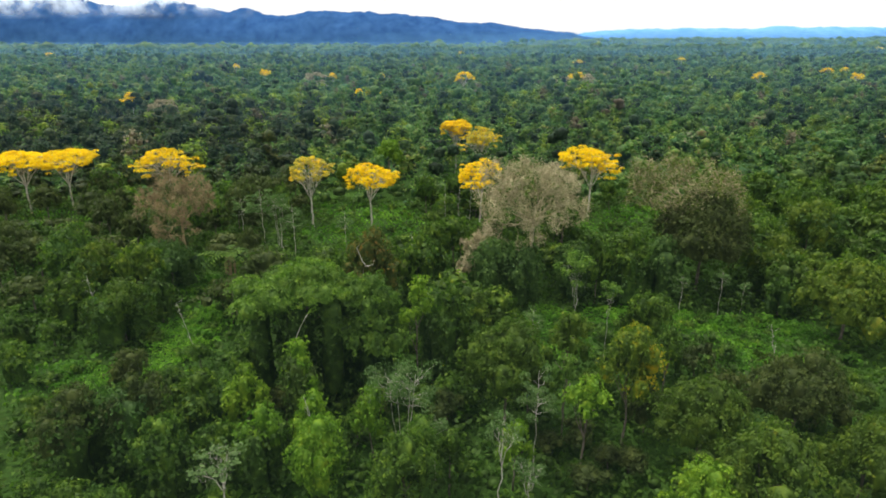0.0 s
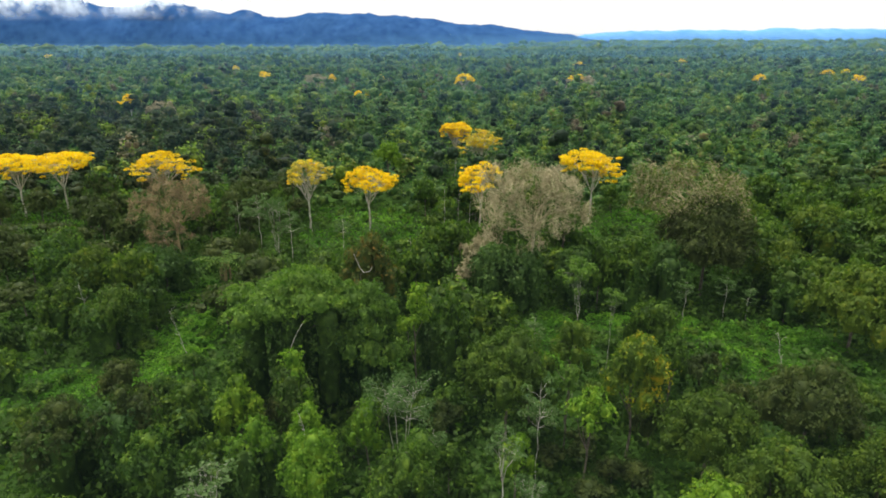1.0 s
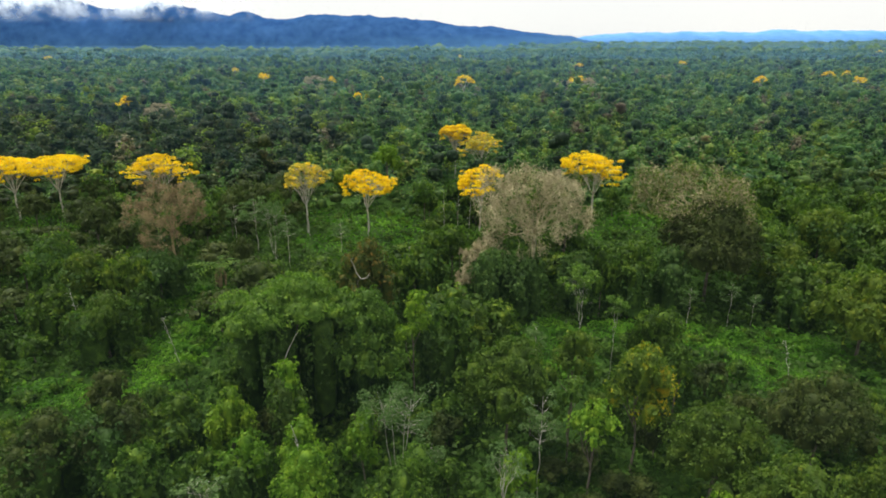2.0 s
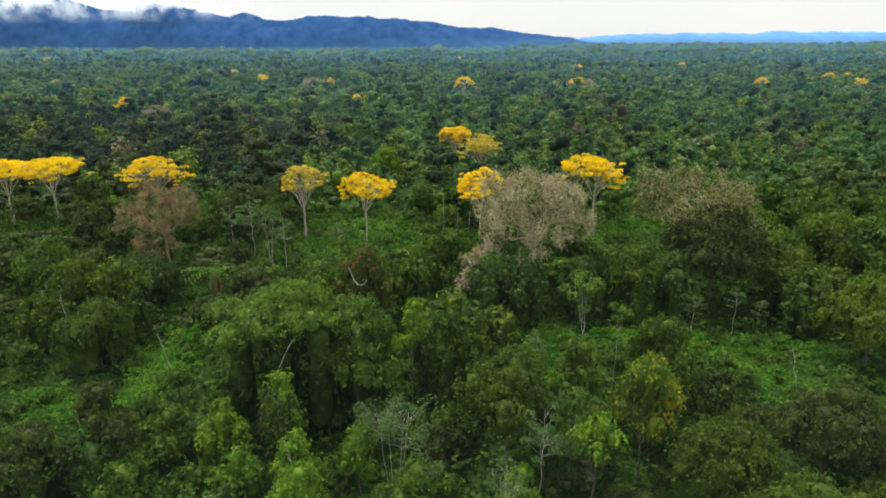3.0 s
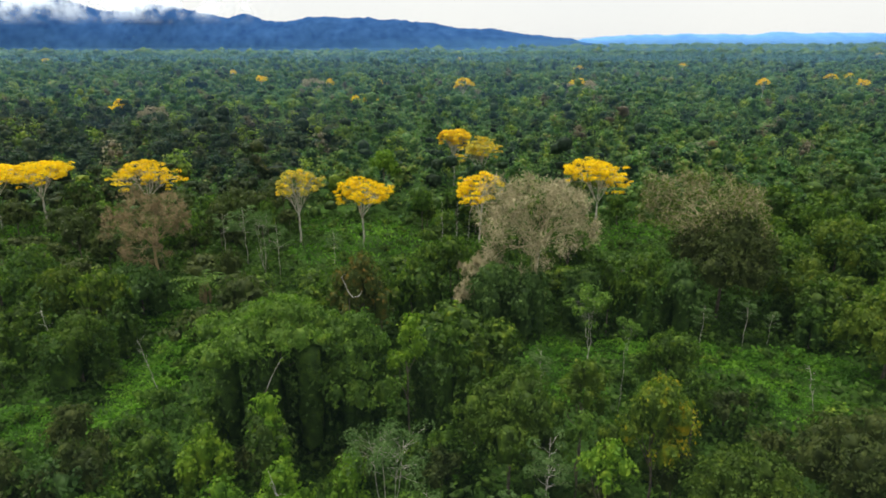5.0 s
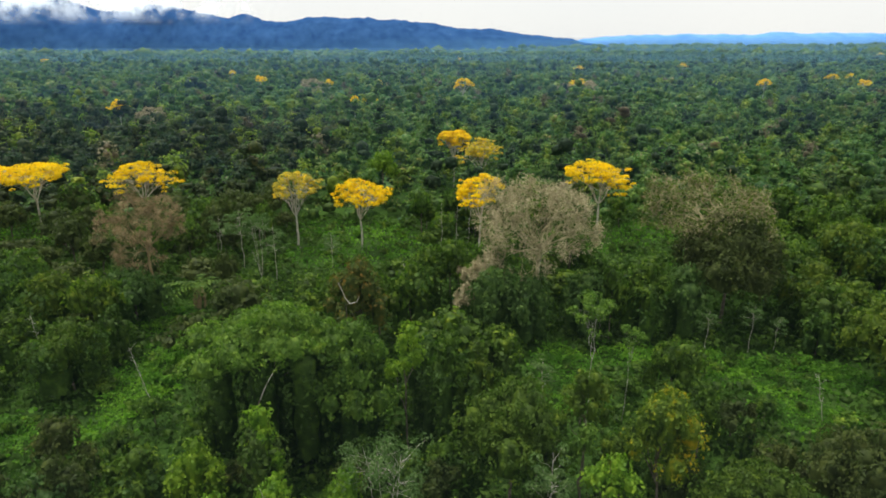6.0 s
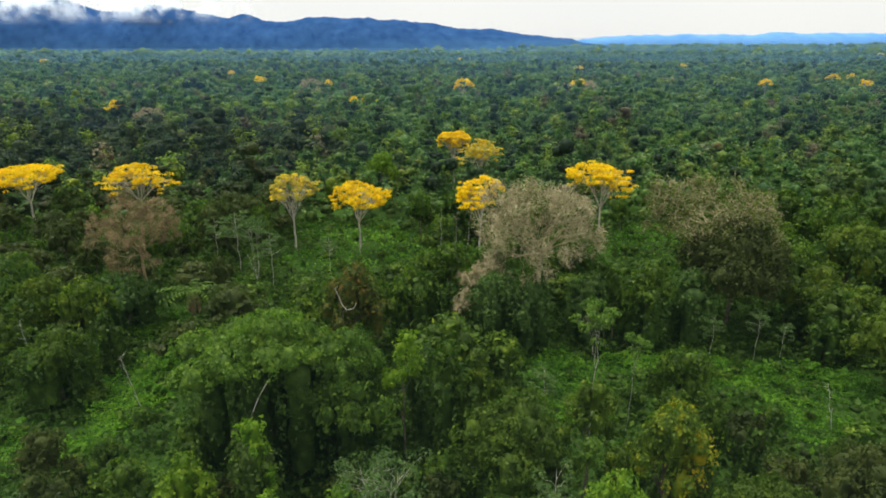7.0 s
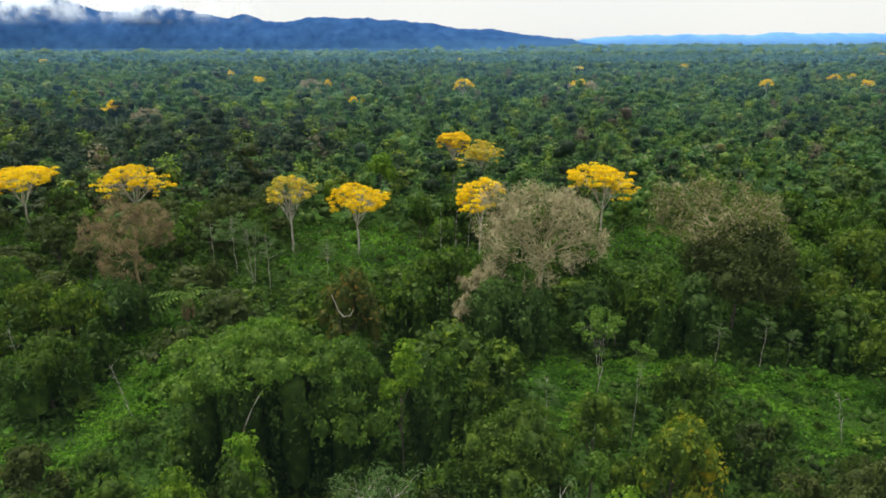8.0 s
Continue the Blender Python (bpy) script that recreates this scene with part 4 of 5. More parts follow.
# trees under vines: x, y, height, radius, lobes, leaves, label
for k, (x, y, high, wide, lobes, leaf, lab) in enumerate((
        (1.2, 79.9, 17.8, 2.6, 6, leaf_green, "creeper tower with a green leafy top"),
        (4.8, 80.2, 16.6, 2.8, 7, leaf_green, "vine-draped tree with hanging green lobes"),
        # creeper column set in the shadow gap, its darkness put into the leaves
        (-1.6, 83.6, 15.4, 2.6, 5, leaf_dark, "column of creepers in darker leaves for a shadowed gap"),
        (-18.0, 67.4, 14.8, 2.5, 6, leaf_bright, "narrow lime green tower of creepers"),
        (-20.6, 58.2, 10.8, 2.9, 7, leaf_bright, "bright green vine tower with a pointed top"),
        (-30.4, 64.8, 11.4, 3.6, 8, leaf_green, "green tree smothered in creepers"),
        (-36.2, 61.2, 13.4, 3.8, 9, leaf_dusky, "brownish green tree wrapped in hanging vines"),
        (-43.0, 60.6, 12.2, 4.2, 9, leaf_dusky, "broad vine-hung tree with brownish tips"),
        (-31.5, 57.0, 10.4, 3.6, 8, leaf_green, "tree draped in dark green creepers"),
        (-25.8, 58.8, 8.6, 2.6, 6, leaf_green, "low creeper mound over a dead trunk"),
        (-54.2, 93.4, 11.6, 5.4, 13, leaf_olive, "broad tree buried under hanging vines"),
        (-51.4, 101.6, 10.4, 2.4, 5, leaf_green, "slim creeper tower beside a clearing"),
        (-67.0, 100.2, 9.6, 5.2, 10, leaf_green, "vine-covered tree over low growth"),
        (-65.6, 109.6, 12.6, 5.4, 11, leaf_olive, "brownish green tree under trailing vines"),
        (-77.0, 118.0, 13.0, 5.6, 11, leaf_green, "vine-hung forest tree with several tops"),
        (-2.2, 124.0, 13.2, 4.2, 8, leaf_green, "dark tower of vines with a green top"),
        (9.4, 111.6, 13.6, 4.6, 9, leaf_dark, "dark column of hanging creepers"),
        (15.8, 110.4, 12.6, 4.2, 8, leaf_dark, "dark creeper-hung tree below bare twigs"),
        (25.6, 112.6, 12.4, 4.4, 9, leaf_dark, "shaded tree hung with dark creepers"),
        (35.6, 111.4, 15.0, 4.8, 10, leaf_green, "tall tree with long folded vine curtains"),
        (43.4, 113.6, 13.6, 4.2, 9, leaf_dark, "dark vine-draped tree at the clearing edge"),
        (68.0, 117.0, 13.0, 5.8, 11, leaf_olive, "olive green tree under creepers"),
        (82.4, 131.0, 15.4, 6.4, 12, leaf_olive, "broad olive tree under trailing vines"),
        (-56.0, 117.0, 10.6, 6.4, 11, leaf_dark, "dark creeper mass below a bare tree"),
        (36.9, 75.6, 9.6, 1.0, 3, leaf_dusky, "narrow dark stump under creepers"),
        (-29.0, 78.5, 7.6, 2.6, 6, leaf_green, "low tree under creepers beside the clearing"))):
    size, density = (0.42, 10.0) if y < 98 else (0.58, 5.0)
    stand(vine_tree(300 + k, wide, high, lobes, size, density, leaf, lab, curtain=leaf_vine if leaf is not leaf_dark else leaf_dark), x, y, wide)
set_out(Stock([(lambda: broadleaf(62, 5.0, 17.5, 12, 0.8, 3.0, leaf_bright, "fresh green tree with a pointed crown among darker trees"), 5.0, 17.5)]), [(-18.6, 209.0, 17.5, 5.0)])
# low trees for the dark gaps; the shade there is put into their leaves
shade_tree = Stock([(lambda s=s, lab=lab: broadleaf(s, 4.0, 9.0, 9, 0.55, 4.5, leaf_dusky, lab, 3, 0.3), 4.0, 9.0) for s, lab in (
    (64, "low tree with its shade put into dull green leaves"), (65, "young tree between taller crowns, shade put into its leaf colour"))])
set_out(shade_tree, [(22.6, 61.5, 3.4, 2.4), (17.6, 67.0, 3.8, 2.6), (20.4, 62.6, 2.8, 2.2), (13.4, 65.0, 3.4, 2.2), (17.0, 58.6, 3.2, 2.4), (26.5, 68.5, 8.0, 2.6), (12.0, 74.5, 8.0, 2.6), (38.0, 81.0, 6.5, 3.2), (-21.5, 71.5, 5.5, 2.6), (-48.0, 66.0, 7.0, 3.0), (-9.5, 70.5, 6.0, 2.6), (0.5, 70.5, 6.0, 2.6)])

slim = Stock([(lambda: slender_tree(71, 5.0, 12.0, "pale tree with several whitish stems and grey-green leaves", 4, 52, 60, 0.26, 0.70), 5.0, 12.0),
              (lambda: slender_tree(72, 2.6, 14.0, "thin whitish tree with a narrow grey-green crown", 1, 22, 60, 0.30, 0.55), 2.6, 14.0),
              (lambda: flowering_tree(73, 3.4, 14.0, leaf_broad, "forked pale tree with a flat thin green crown", 0.8, 0.60, 3, 24, 0.28, "slender_tree", "pale slender trees", 0.055, "crown", 0.06, bark_pale, 3), 3.4, 14.0),
              (lambda: slender_tree(74, 2.4, 12.0, "small slender tree with pale stem and thin leaves", 1, 16, 46, 0.32, 0.6), 2.4, 12.0)])
set_out(slim, [(-4.9, 62.8, 14.0, 4.2)], which=0)
set_out(slim, [(11.0, 61.3, 16.0, 2.3)], which=1)
set_out(slim, [(19.3, 80.8, 21.5, 3.8), (25.2, 85.5, 15, 2.4), ], which=2)
pale_fork = Stock([(lambda: flowering_tree(75, 2.8, 13.0, leaf_pale, "small forked white tree with a thin pale crown", 0.65, 0.55, 4, 11, 0.26, "slender_tree", "pale slender trees", 0.085, "crown", 0.14, bark_white, 3), 2.8, 13.0)])
set_out(pale_fork, [(5.9, 53.4, 13.2, 2.6), (8.6, 50.4, 10.0, 2.2), (-21.6, 50.0, 11.4, 3.5)])
set_out(slim, [(-45.3, 147.0, 16.5, 3.8), (-35.5, 138.5, 15.0, 3.0), (-52.0, 152.0, 13, 3.0), (-24.0, 143.0, 11, 2.4)], which=1)
set_out(slim, [(-40.2, 143.0, 15.5, 3.2)], which=0)
set_out(slim, [(53.2, 107.6, 9.6, 1.9), (57.6, 107.6, 7.0, 1.7), (45.2, 106.5, 9.0, 1.9), (13.9, 84.6, 12.5, 2.0), (-0.9, 60.0, 10, 2.0)], which=3)

for k, (x, y, high, wide, fill, flat, side, size) in enumerate((
        (-111.2, 177.7, 18.4, 10.4, 0.85, 0.20, 0.0, 0.46), (-123.0, 175.9, 18.6, 8.4, 0.85, 0.22, 0.0, 0.46), (-83.0, 181.5, 19.0, 9.8, 0.55, 0.40, 0.10, 0.46), (-19.6, 161.3, 18.4, 8.2, 0.62, 0.48, 0.0, 0.46),
        (4.7, 228.0, 20.5, 6.6, 1.0, 0.18, 0.0, 0.55), (10.1, 163.4, 20.0, 7.6, 0.65, 0.40, 0.10, 0.46), (42.6, 172.9, 20.4, 10.0, 0.80, 0.40, 0.16, 0.46))):
    stand(flowering_tree(180 + k, wide, high, blossom_yellow, "tall pale-trunked tree covered in bright yellow blossom", fill, flat=flat, side=side, size=size), x, y, wide, 1.3 * k)
for k, (x, y, high, wide) in enumerate(((-35.8, 162.4, 20.0, 7.4), (13.6, 212.1, 20.6, 7.6))):
    stand(flowering_tree(84 + 7 * k, wide, high, blossom_thin, "pale-limbed tree with thin fading yellow blossom", 0.5, flat=0.40), x, y, wide, 0.8)
far_gold = Stock([(lambda s=s: flowering_tree(s, 8.0, 19.0, blossom_yellow, "yellow-flowering tree far out in the forest", mains=6, per_tip=8, size=1.25, plates=2), 8.0, 19.0) for s in (85, 86)])
set_out(far_gold, [(18.1, 530.4, 22, 9.2), (124.7, 586.0, 20, 10.2), (-187.8, 668.4, 19, 7.6), (-188.7, 378.2, 19, 6.0), (292.4, 584.6, 20, 7.2), (400.7, 1072.5, 18, 8.5),
               (-797.0, 1294.7, 20, 11.3), (211.2, 990.1, 18, 8.7), (433.1, 715.3, 18, 8.1), (469.9, 741.7, 18, 5.9), (395.1, 603.4, 18, 7.4), (-51.0, 454.8, 16, 5.6),
               (-58.3, 434.6, 16, 3.8), (-106.8, 611.6, 18, 4.3), (-59.6, 611.4, 18, 3.8), (-272.9, 838.1, 18, 5.1), (42.5, 1544.0, 18, 8.1), (1383.4, 2033.3, 18, 10.7)])

stand(bare_tree(191, 10.2, 28.6, twig_grey, "large leafless grey tree with a dome of twigs", low=0.50, leaf=leaf_vine, share=0.30, spread=13, fine=22, lush=10), 18.2, 119.0, 9.6)
small_bare = Stock([(lambda: bare_tree(92, 4.6, 12.0, twig_grey, "small bare grey tree with tangled twigs", spread=2, thick=0.07), 4.6, 12.0)])
set_out(small_bare, [(7.6, 116.0, 14, 4.0), (134.0, 580.0, 19, 9.0), (113.0, 584.0, 17, 8.0), (-128.0, 640.0, 17, 10.0), (-168.0, 372.0, 16, 7.0)])
stand(bare_tree(93, 5.8, 24.8, twig_brown, "leafless brown tree with drooping reddish twigs", low=0.50, leaf=leaf_vine, share=0.16, spread=8, fine=17), -55.2, 123.6, 6.4)
stand(bare_tree(94, 12.6, 24.4, twig_olive, "wide half-bare tree grown through with creepers", low=0.70, leaf=leaf_olive, share=0.85, spread=8, thick=0.055, lush=12, fine=15), 52.6, 129.0, 12.6)
for s, x, y, high, lean, lab in ((96, -40.4, 89.5, 9.0, -0.32, "thin whitish dead tree leaning over the clearing"), (97, 53.2, 85.6, 7.5, -0.24, "short bleached dead stem among creepers"),
                                 (100, 3.5, 150.0, 15.0, 0.05, "bare whitish stem at the forest edge"), (101, 6.0, 152.0, 14.0, 0.12, "thin pale dead trunk beside bare trees"),
                                 (102, 0.5, 152.0, 14.5, 0.0, "straight pale dead trunk at the forest edge"), (103, -13.0, 57.0, 12.0, -0.2, "crooked dead branch above the leaves"),
                                 (104, -33.0, 126.0, 12.0, -0.30, "slanting bleached trunk above the creepers"), (105, -61.0, 98.0, 9.5, -0.12, "thin dead stem among creepers"),
                                 (106, 15.4, 110.0, 16.0, 0.14, "broken bleached limb above dark creepers"), (107, -6.6, 117.0, 13.0, 0.02, "straight thin white dead stem")):
    ob = dead_stem(s, high, lean, lab)
    ob.matrix_basis = placed(x, y, 0.0, 1, 1, float(swell(x, y)))
    taken.append((x, y, 0.8))
hook = thing("dead_tree", "bleached dead tree with a hooked broken top", "dead tree")
part("trunk", mesh_from("trunk", [tube([(0.0, 0.6, -0.5), (0.1, 0.4, 6.0), (0.2, 0.1, 12.6), (0.9, -0.4, 13.2)], [0.12, 0.10, 0.07, 0.06], 6)], bark_brown, True), hook)
part("branch", mesh_from("branch", [tube([(2.3, -0.4, 14.2), (1.9, -0.5, 13.4), (0.9, -0.4, 13.1), (0.2, -0.4, 14.0), (-0.2, -0.3, 15.2), (-0.7, -0.2, 16.4), (-0.1, -0.2, 16.9)], [0.03, 0.05, 0.065, 0.07, 0.06, 0.05, 0.02], 6)], bark_white, True), hook, "hooked bleached branch")
hook.matrix_basis = placed(-14.0, 98.2, 0.0, 1, 1, float(swell(-14.0, 98.2)) + 0.6)
taken.append((-14.0, 98.2, 1.0))
snag = thing("dead_tree", "leaning bleached trunk in the dark hollow under a crown", "dead tree")
part("trunk", mesh_from("trunk", [tube([(-4.0, 0.8, -0.5), (-2.4, 0.6, 4.0), (-0.8, 0.3, 8.6), (0.2, 0.0, 11.8)], [0.16, 0.14, 0.11, 0.09], 6)], bark_brown, True), snag)
part("branch", mesh_from("branch", [tube([(0.2, 0.0, 11.6), (0.9, -0.1, 13.2), (1.5, -0.1, 14.3), (2.4, -0.2, 15.8)], [0.07, 0.06, 0.05, 0.03], 6)], bark_white, True), snag, "bleached broken top of the trunk")
snag.matrix_basis = placed(-20.0, 73.6, 0.0, 1, 1, float(swell(-20.0, 73.6)))
p = palm(95, 13.0, "palm with spreading green fronds over a dead brown skirt")
p.matrix_basis = placed(-42.8, 114.0, 0.4, 1, 1)
taken.append((-42.8, 114.0, 3.6))

# open places with low growth only: x, y, half width, half depth
CLEARINGS = [(-24, 155, 13, 7), (43, 165, 9, 6), (-108, 170, 14, 4), (10, 158, 5, 3), (-44, 97, 4.8, 13), (-52, 117, 7, 5), (-57, 81, 7, 4.5), (-44, 82, 3, 3.5), (20, 98, 5, 10), (37, 103, 12, 5), (55, 98, 13, 6), (51, 87, 5.5, 5), (-16, 172, 9, 9), (60, 176, 9, 7), (53, 170, 8, 7), (-30, 176, 8, 6), (-9, 160, 6, 5)]


def open_ground(x, y):
    return any(((x - a) / w) ** 2 + ((y - b) / d) ** 2 < 1 for a, b, w, d in CLEARINGS)


def lowered(x, y, high):
    """Trees in front of an open place stay low enough to leave it in sight."""
    while high > 3:
        far = (y - 9) * 50 / (50 - high)
        if not any(open_ground(x * (1 + s * far / y - s), y + s * (far + 9 - y)) for s in (0.25, 0.5, 0.75, 1.0)):
            return high
        high -= 1.0
    return 0


def jittered(y0, y1, cell, rng, half=0.80, extra=18.0):
    """Loose grid of places in the wedge ahead."""
    pts = []
    rows = int((y1 - y0) / cell)
    for i in range(rows):
        y = y0 + (i + 0.5) * cell
        w = half * y + extra
        m = int(2 * w / cell)
        x = -w + (np.arange(m) + 0.5) * (2 * w / m)
        pts.append(np.stack([x + rng.uniform(-0.6, 0.6, m) * cell, y + rng.uniform(-0.6, 0.6, m) * cell], 1))
    return np.concatenate(pts)


fill_rng = np.random.default_rng(17)
for x, y in jittered(40, 98, 7.0, fill_rng):
    r = fill_rng.uniform(2.0, 3.4)
    if open_ground(x, y) or any((x - a) ** 2 + (y - b) ** 2 < (q + 0.55 * r) ** 2 for a, b, q in taken):
        continue
    high = lowered(x, y, fill_rng.uniform(3.2, 6.5))
    if high < 3.0:
        continue
    r = min(r, 0.5 * high)
    stock = near_vine if fill_rng.random() < 0.45 else near_broad
    stock.plant(x, y, r, high, fill_rng.uniform(0, 6.28))
    taken.append((x, y, 0.8 * r))
for x, y in jittered(98, 190, 8.5, fill_rng):
    r = fill_rng.uniform(3.0, 5.4)
    if open_ground(x, y) or any((x - a) ** 2 + (y - b) ** 2 < (0.8 * q + 0.5 * r) ** 2 for a, b, q in taken):
        continue
    stock = mid_vine if fill_rng.random() < 0.45 else mid_broad
    # most fill trees towards the left take the dark olive palette
    if x < -0.22 * y and (7.3 * x + 3.1 * y) % 1.0 < 0.75:
        stock = mid_dusky
    high = lowered(x, y, fill_rng.uniform(6.5, 14))
    if high < 4.5:
        continue
    stock.plant(x, y, r, high, fill_rng.uniform(0, 6.28))
for x, y in jittered(0, 62, 6.6, fill_rng, 0.0, 27) - (0, 22):
    stock = near_vine if fill_rng.random() < 0.4 else near_broad
    stock.plant(x, y, fill_rng.uniform(3.0, 4.4), fill_rng.uniform(6.5, 11.0), fill_rng.uniform(0, 6.28))
    taken.append((x, y, 2.5))


# ---------------------------------------------------------------- forest beyond, and low growth
def canopy(name, label, places, rng, low, high, width, sprays, size, shape, lobes=1, heart=0.7, uneven=60.0, material=None):
    """Far forest: every crown is a few flattened tiers of leaf sprays round lumpy hearts; stands differ in height."""
    n = len(places)
    height_of = np.array([noise.noise((a / uneven, b / uneven, 1.0)) + 0.7 * noise.noise((a / (0.3 * uneven), b / (0.3 * uneven), 7.0)) for a, b in places])
    tall = (low + (high - low) * np.clip(0.42 + 0.62 * height_of + rng.normal(size=n) * 0.30, 0, 1.4)) * np.where(rng.random(n) < 0.06, 1.3, 1.0)
    wide = width[0] + (width[1] - width[0]) * rng.random(n) ** 1.8
    giant = rng.random(n) < 0.10
    wide, tall = np.where(giant, wide * 1.7, wide), np.where(giant, tall * 1.2, tall)
    ctr, rad = [], []
    for k in range(lobes):
        a, u = rng.uniform(0, 2 * math.pi, n), (0.0 if lobes == 1 else 0.5) * wide * rng.uniform(0.5, 1.2, n)
        q = wide * (1.0 if lobes == 1 else 0.66)
        ctr.append(np.stack([places[:, 0] + u * np.cos(a), places[:, 1] + u * np.sin(a), tall - 0.55 * q - k * wide * rng.uniform(0.15, 0.6, n)], 1))
        rad.append(np.stack([q, q, q * rng.uniform(0.42, 1.05, n)], 1))
    ctr, rad = np.concatenate(ctr), np.concatenate(rad)
    ctr[:, 2] += swell(ctr[:, 0], ctr[:, 1])
    ctr[:, 2] += 0.55 * rad[:, 0] - 0.9 * rad[:, 2]
    pieces = [cores(ctr, rad * heart, rng, shape, 0.22)]
    if sprays:
        d = unit(rng.normal(size=(len(ctr), sprays, 3)) + (0, 0, 0.45))
        pt = ctr[:, None] + d * rad[:, None] * rng.uniform(0.8, 1.15, (len(ctr), sprays, 1))
        pieces.append(cards(pt.reshape(-1, 3), (d * (0.7, 0.7, 0.7)).reshape(-1, 3) + (0, 0, 0.75), size, rng, droop=0.2, slim=0.75))
    ob = new(name, mesh_from(name, pieces, material or leaf_forest))
    return tagged(ob, label, "forest", kind="stuff")


wood_rng = np.random.default_rng(29)


def clear_of_gold(places):
    keep = np.ones(len(places), bool)
    for a, b, q in taken:
        if b > 185:
            keep &= (places[:, 0] - a) ** 2 + (places[:, 1] - b) ** 2 > (0.45 * q) ** 2
    return places[keep]


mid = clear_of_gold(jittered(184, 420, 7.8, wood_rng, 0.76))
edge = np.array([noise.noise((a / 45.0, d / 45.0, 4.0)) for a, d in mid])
# left stand: browner leaves, with its shade put into the darker palette
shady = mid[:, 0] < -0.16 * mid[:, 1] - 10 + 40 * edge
canopy("forest_canopy", "dense green rainforest canopy with uneven crowns", mid[~shady], wood_rng, 3.5, 16, (2.6, 6.0), 24, 1.05, BALL_LOW, 3, 0.66)
canopy("forest_canopy", "brownish green rainforest stand with shade put into its leaf colour", mid[shady], wood_rng, 3.5, 16, (2.6, 6.4), 24, 1.05, BALL_LOW, 3, 0.66, material=leaf_shady)
canopy("forest_canopy", "rainforest canopy stretching across the plain", clear_of_gold(jittered(420, 1000, 10.2, wood_rng, 0.75)), wood_rng, 4, 17, (2.6, 6.4), 11, 1.9, BALL_LOW, heart=0.72, uneven=90)
# single trees of other kinds that stand out of the canopy
for stretch, step, low, high, width, sprays_each, size, lobes, material, label in (
        ((192, 460), 25, 12, 19, (4.2, 6.6), 40, 1.0, 4, leaf_deep, "scattered dark blue-green trees above the canopy"),
        ((460, 1500), 46, 13, 22, (6.0, 10.0), 18, 2.0, 3, leaf_deep, "far dark trees above the canopy"),
        ((192, 460), 26, 10, 16, (3.4, 5.6), 32, 1.0, 4, leaf_yellowed, "scattered yellow-green trees in the canopy"),
        ((460, 1500), 50, 11, 19, (5.5, 9.5), 16, 2.0, 3, leaf_yellowed, "far yellow-green trees in the canopy"),
        ((200, 900), 66, 13, 19, (3.6, 6.0), 30, 0.9, 4, leaf_dry, "scattered dry brown trees in the canopy")):
    places = clear_of_gold(jittered(*stretch, step, wood_rng, 0.75))
    places = places[wood_rng.random(len(places)) < 0.72]
    canopy("forest_canopy", label, places, wood_rng, low, high, width, sprays_each, size, BALL_LOW, lobes, 0.5, material=material)
low_wood = jittered(186, 420, 7.4, wood_rng, 0.74)
canopy("forest_canopy", "low tangled growth between the rainforest crowns", low_wood, wood_rng, 1.5, 6, (2.8, 4.6), 8, 1.5, BALL_LOW, 1, 0.6)
canopy("forest_canopy", "distant forest canopy of small rounded crowns", jittered(1000, 2200, 23, wood_rng, 0.75), wood_rng, 5, 19, (6, 13), 2, 4.8, BALL_LOW, uneven=160)
canopy("forest_canopy", "far forest at the foot of the hills", jittered(2200, 4250, 62, wood_rng, 0.75), wood_rng, 5, 20, (20, 38), 0, 4.0, BALL_LOW, heart=1.0, uneven=300)
ring = wood_rng.uniform(-1, 1, (2600, 2)) * (300, 170) + (0, 20)
beside = (np.abs(ring[:, 0]) > 0.9 * ring[:, 1] + 24) | (ring[:, 1] < 30)
below = (np.abs(ring[:, 0]) < 75) & (ring[:, 1] > -45)
canopy("forest_canopy", "rainforest canopy around the flight line", ring[beside & ~below], wood_rng, 6, 12, (3.5, 6), 4, 2.6, BALL_LOW)
under = jittered(0, 84, 6.2, wood_rng, 0.0, 66) - (0, 44)
canopy("forest_canopy", "leafy rainforest canopy below the flight line", under[(under[:, 1] < 40) & (np.abs(under[:, 0]) < 60) & ((np.abs(under[:, 0]) > 27) | (under[:, 1] < -22))], wood_rng, 4, 12, (2.2, 4.6), 14, 1.2, BALL_LOW, 3, 0.6)


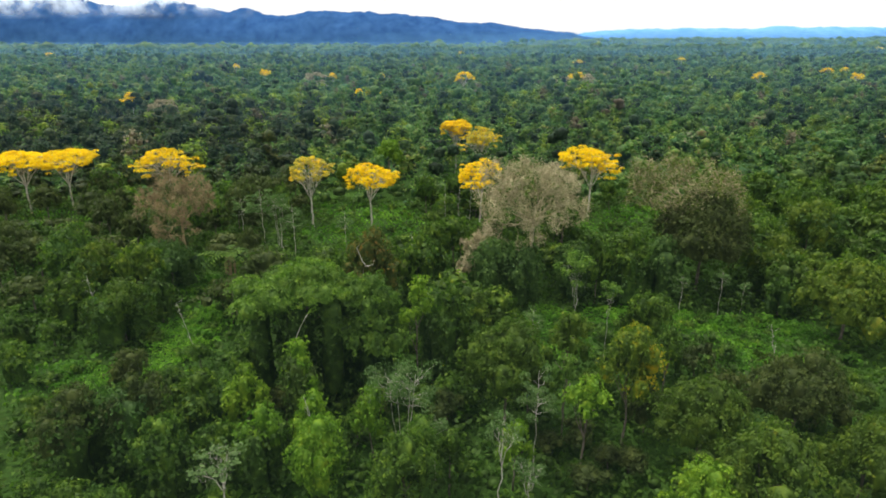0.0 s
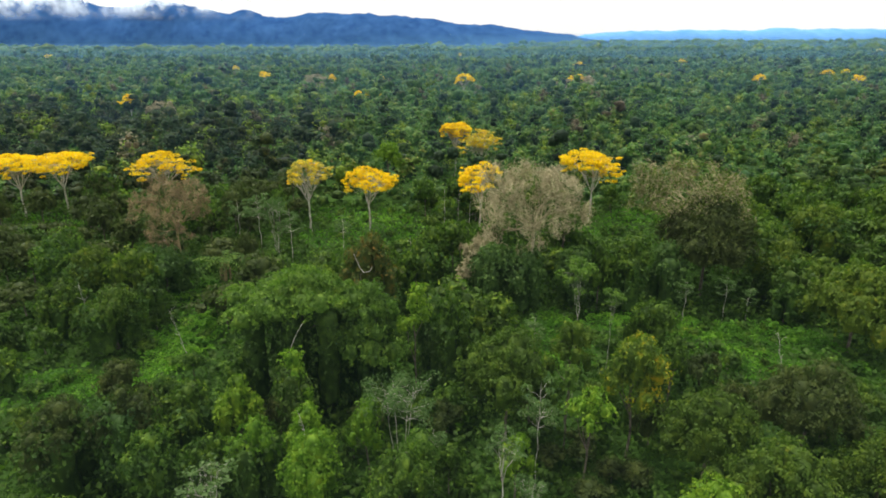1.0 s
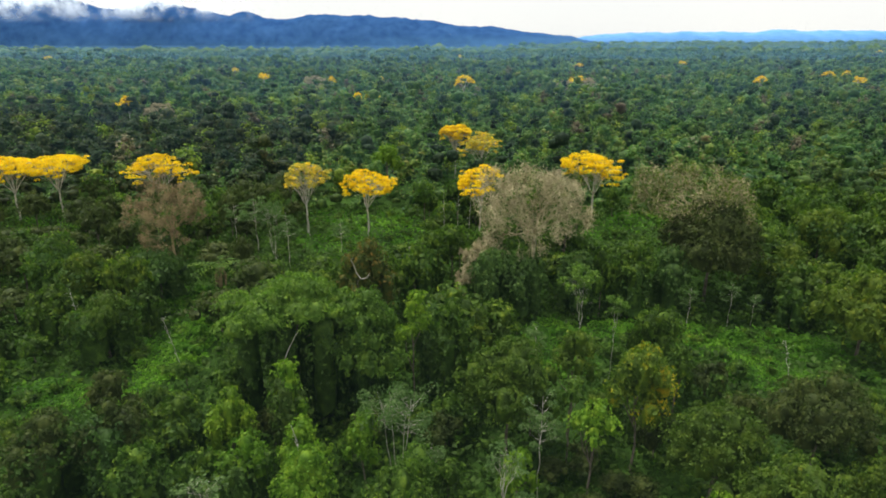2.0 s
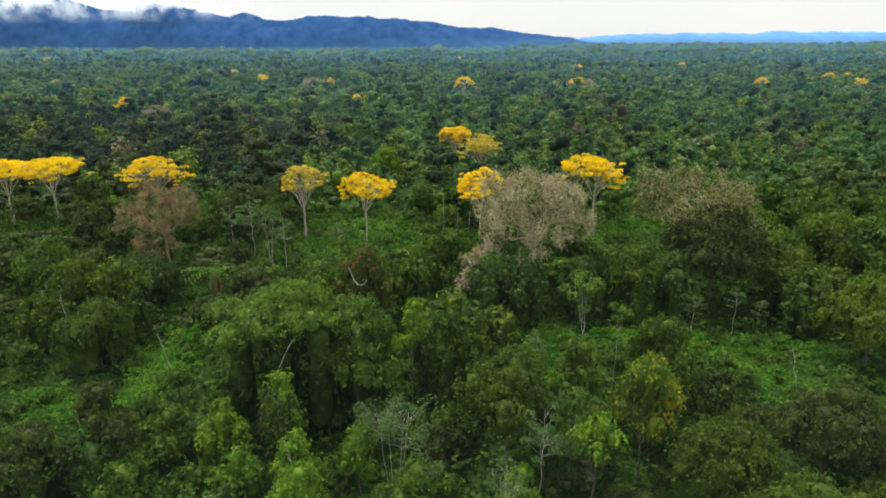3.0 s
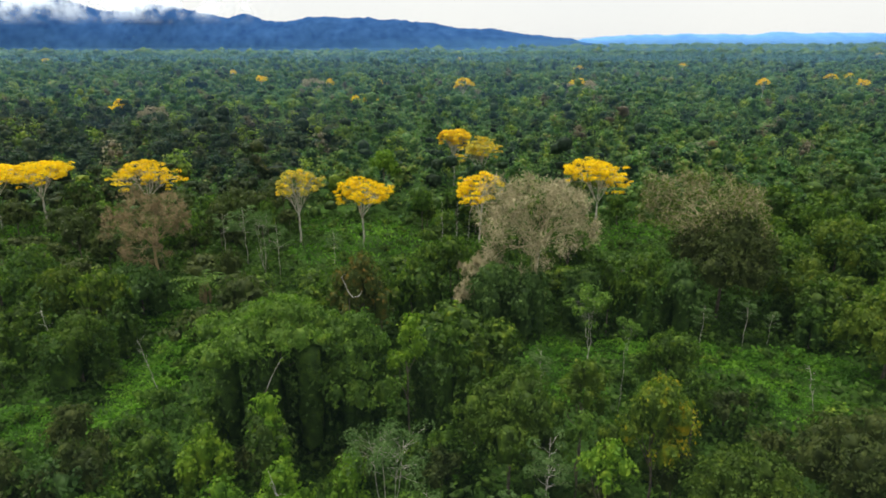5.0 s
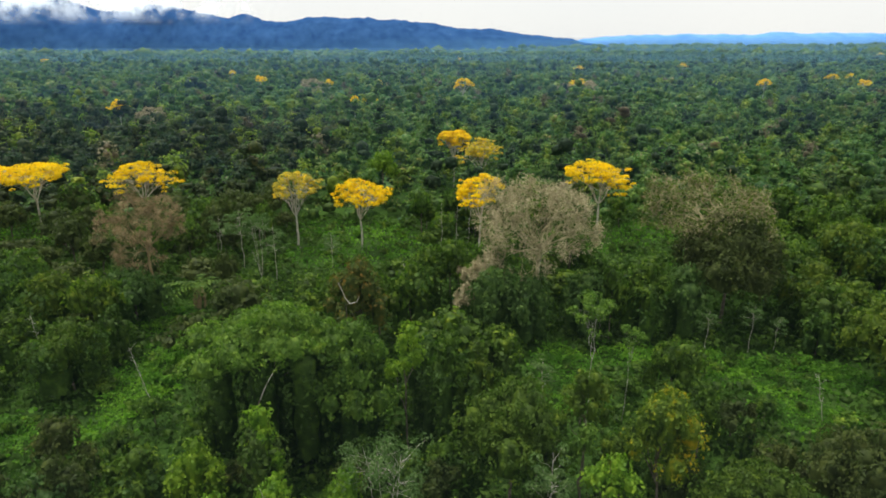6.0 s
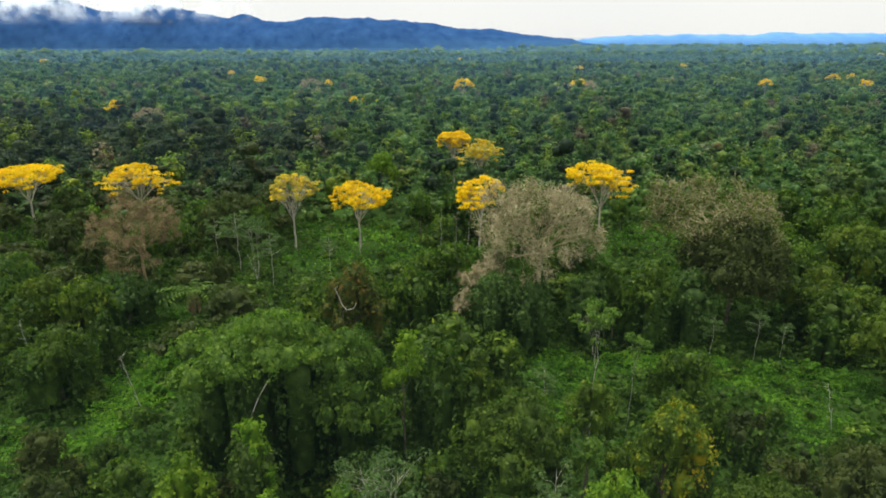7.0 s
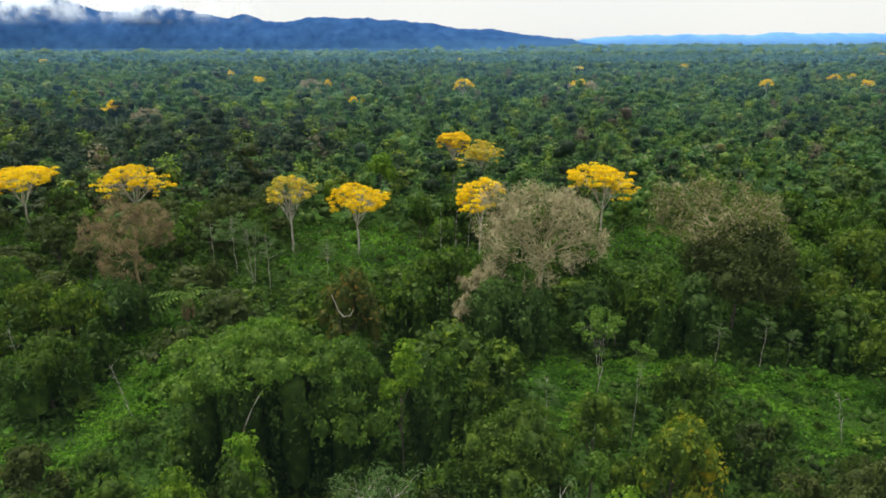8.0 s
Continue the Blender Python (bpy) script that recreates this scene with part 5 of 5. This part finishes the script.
def undergrowth(rng):
    """Creepers and low growth that blanket the forest floor in mounds; finer in the open places."""
    pts = jittered(28, 190, 0.95, rng, 0.78, 14)
    pts = np.concatenate([pts, jittered(0, 66, 0.95, rng, 0.0, 30) - (0, 24)])
    fine = jittered(60, 122, 0.235, rng, 0.72, 2)
    fine = fine[[open_ground(x, y) for x, y in fine]]
    open_at = np.array([y < 125 and open_ground(x, y) for x, y in pts])
    size = np.r_[np.where(open_at, 0.45, 0.85), np.full(len(fine), 0.37)]
    pts = np.concatenate([pts, fine])
    x, y = pts.T
    lump = np.array([noise.noise((a / 4.0, b / 4.0, 2.0)) + 0.6 * noise.noise((a / 1.5, b / 1.5, 5.0)) for a, b in pts])
    z = swell(x, y) + 0.35 + 1.1 * np.clip(lump + 0.35, 0, 2)
    p = np.stack([x, y, z + rng.uniform(-0.3, 0.3, len(x))], 1)
    nor = rng.normal(size=p.shape) * 0.75 + (0, -0.15, 1)
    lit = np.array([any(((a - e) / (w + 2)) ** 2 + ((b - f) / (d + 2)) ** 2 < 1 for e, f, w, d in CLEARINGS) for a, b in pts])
    # outside the clearings the shade under the trees is put into a darker palette
    for which, material, label in ((lit, leaf_low, "bright green creepers and low shrubs covering open ground"), (~lit, leaf_under, "low green growth between the trees, its shade put into the colour")):
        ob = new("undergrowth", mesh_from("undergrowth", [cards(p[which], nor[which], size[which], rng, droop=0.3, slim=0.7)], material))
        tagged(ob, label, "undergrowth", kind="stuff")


undergrowth(np.random.default_rng(37))


def understory(rng):
    """The tangle between the trees: mounds of vines and saplings, two to five metres high, with dips between them."""
    pts = np.concatenate([jittered(40, 190, 3.1, rng, 0.74, 6), jittered(0, 62, 3.1, rng, 0.0, 28) - (0, 22)])
    pts = pts[[not any(((x - a) / (w + 1)) ** 2 + ((y - b) / (d + 1)) ** 2 < 1 for a, b, w, d in CLEARINGS) for x, y in pts]]
    n = len(pts)
    lump = np.array([noise.noise((a / 9.0, b / 9.0, 3.0)) + 0.5 * noise.noise((a / 4.0, b / 4.0, 6.0)) for a, b in pts])
    tall = np.clip(1.7 + 2.2 * lump + rng.normal(size=n) * 0.5, 0.6, 4.0)
    wide = rng.uniform(1.1, 2.2, n)
    ctr = np.stack([pts[:, 0], pts[:, 1], swell(pts[:, 0], pts[:, 1]) + tall * 0.62], 1)
    rad = np.stack([wide, wide, tall * 0.42], 1)
    k = 18
    d = unit(rng.normal(size=(n, k, 3)) + (0, -0.15, 0.35))
    p = (ctr[:, None] + d * rad[:, None] * rng.uniform(0.8, 1.15, (n, k, 1))).reshape(-1, 3)
    leaves = cards(p, (d * 0.8).reshape(-1, 3) + (0, 0, 0.25), 0.86, rng, droop=0.5, slim=0.65)
    ob = new("understory", mesh_from("understory", [cores(ctr, rad * 0.42, rng, BALL_LOW, 0.3), leaves], leaf_under))
    return tagged(ob, "dark tangle of vines and saplings between the trees", "undergrowth", kind="stuff")


understory(np.random.default_rng(43))
bush = Stock([(lambda s=s, m=m, lab=lab: shrub(s, 1.6, 2.2, m, lab), 1.6, 2.2) for s, m, lab in (
    (111, leaf_green, "low green shrub in the clearing"), (112, leaf_low, "bright green creeper mound on open ground"), (113, leaf_green, "small leafy bush among creepers"))])
bush_rng = np.random.default_rng(41)
for x, y in jittered(62, 186, 3.8, bush_rng, 0.75, 6):
    if (open_ground(x, y) and bush_rng.random() < 0.8) or bush_rng.random() < 0.05:
        if all((x - a) ** 2 + (y - d) ** 2 > (q + 0.5) ** 2 for a, d, q in taken):
            bush.plant(x, y, bush_rng.uniform(0.8, 2.3), bush_rng.uniform(0.8, 2.9), bush_rng.uniform(0, 6.28))
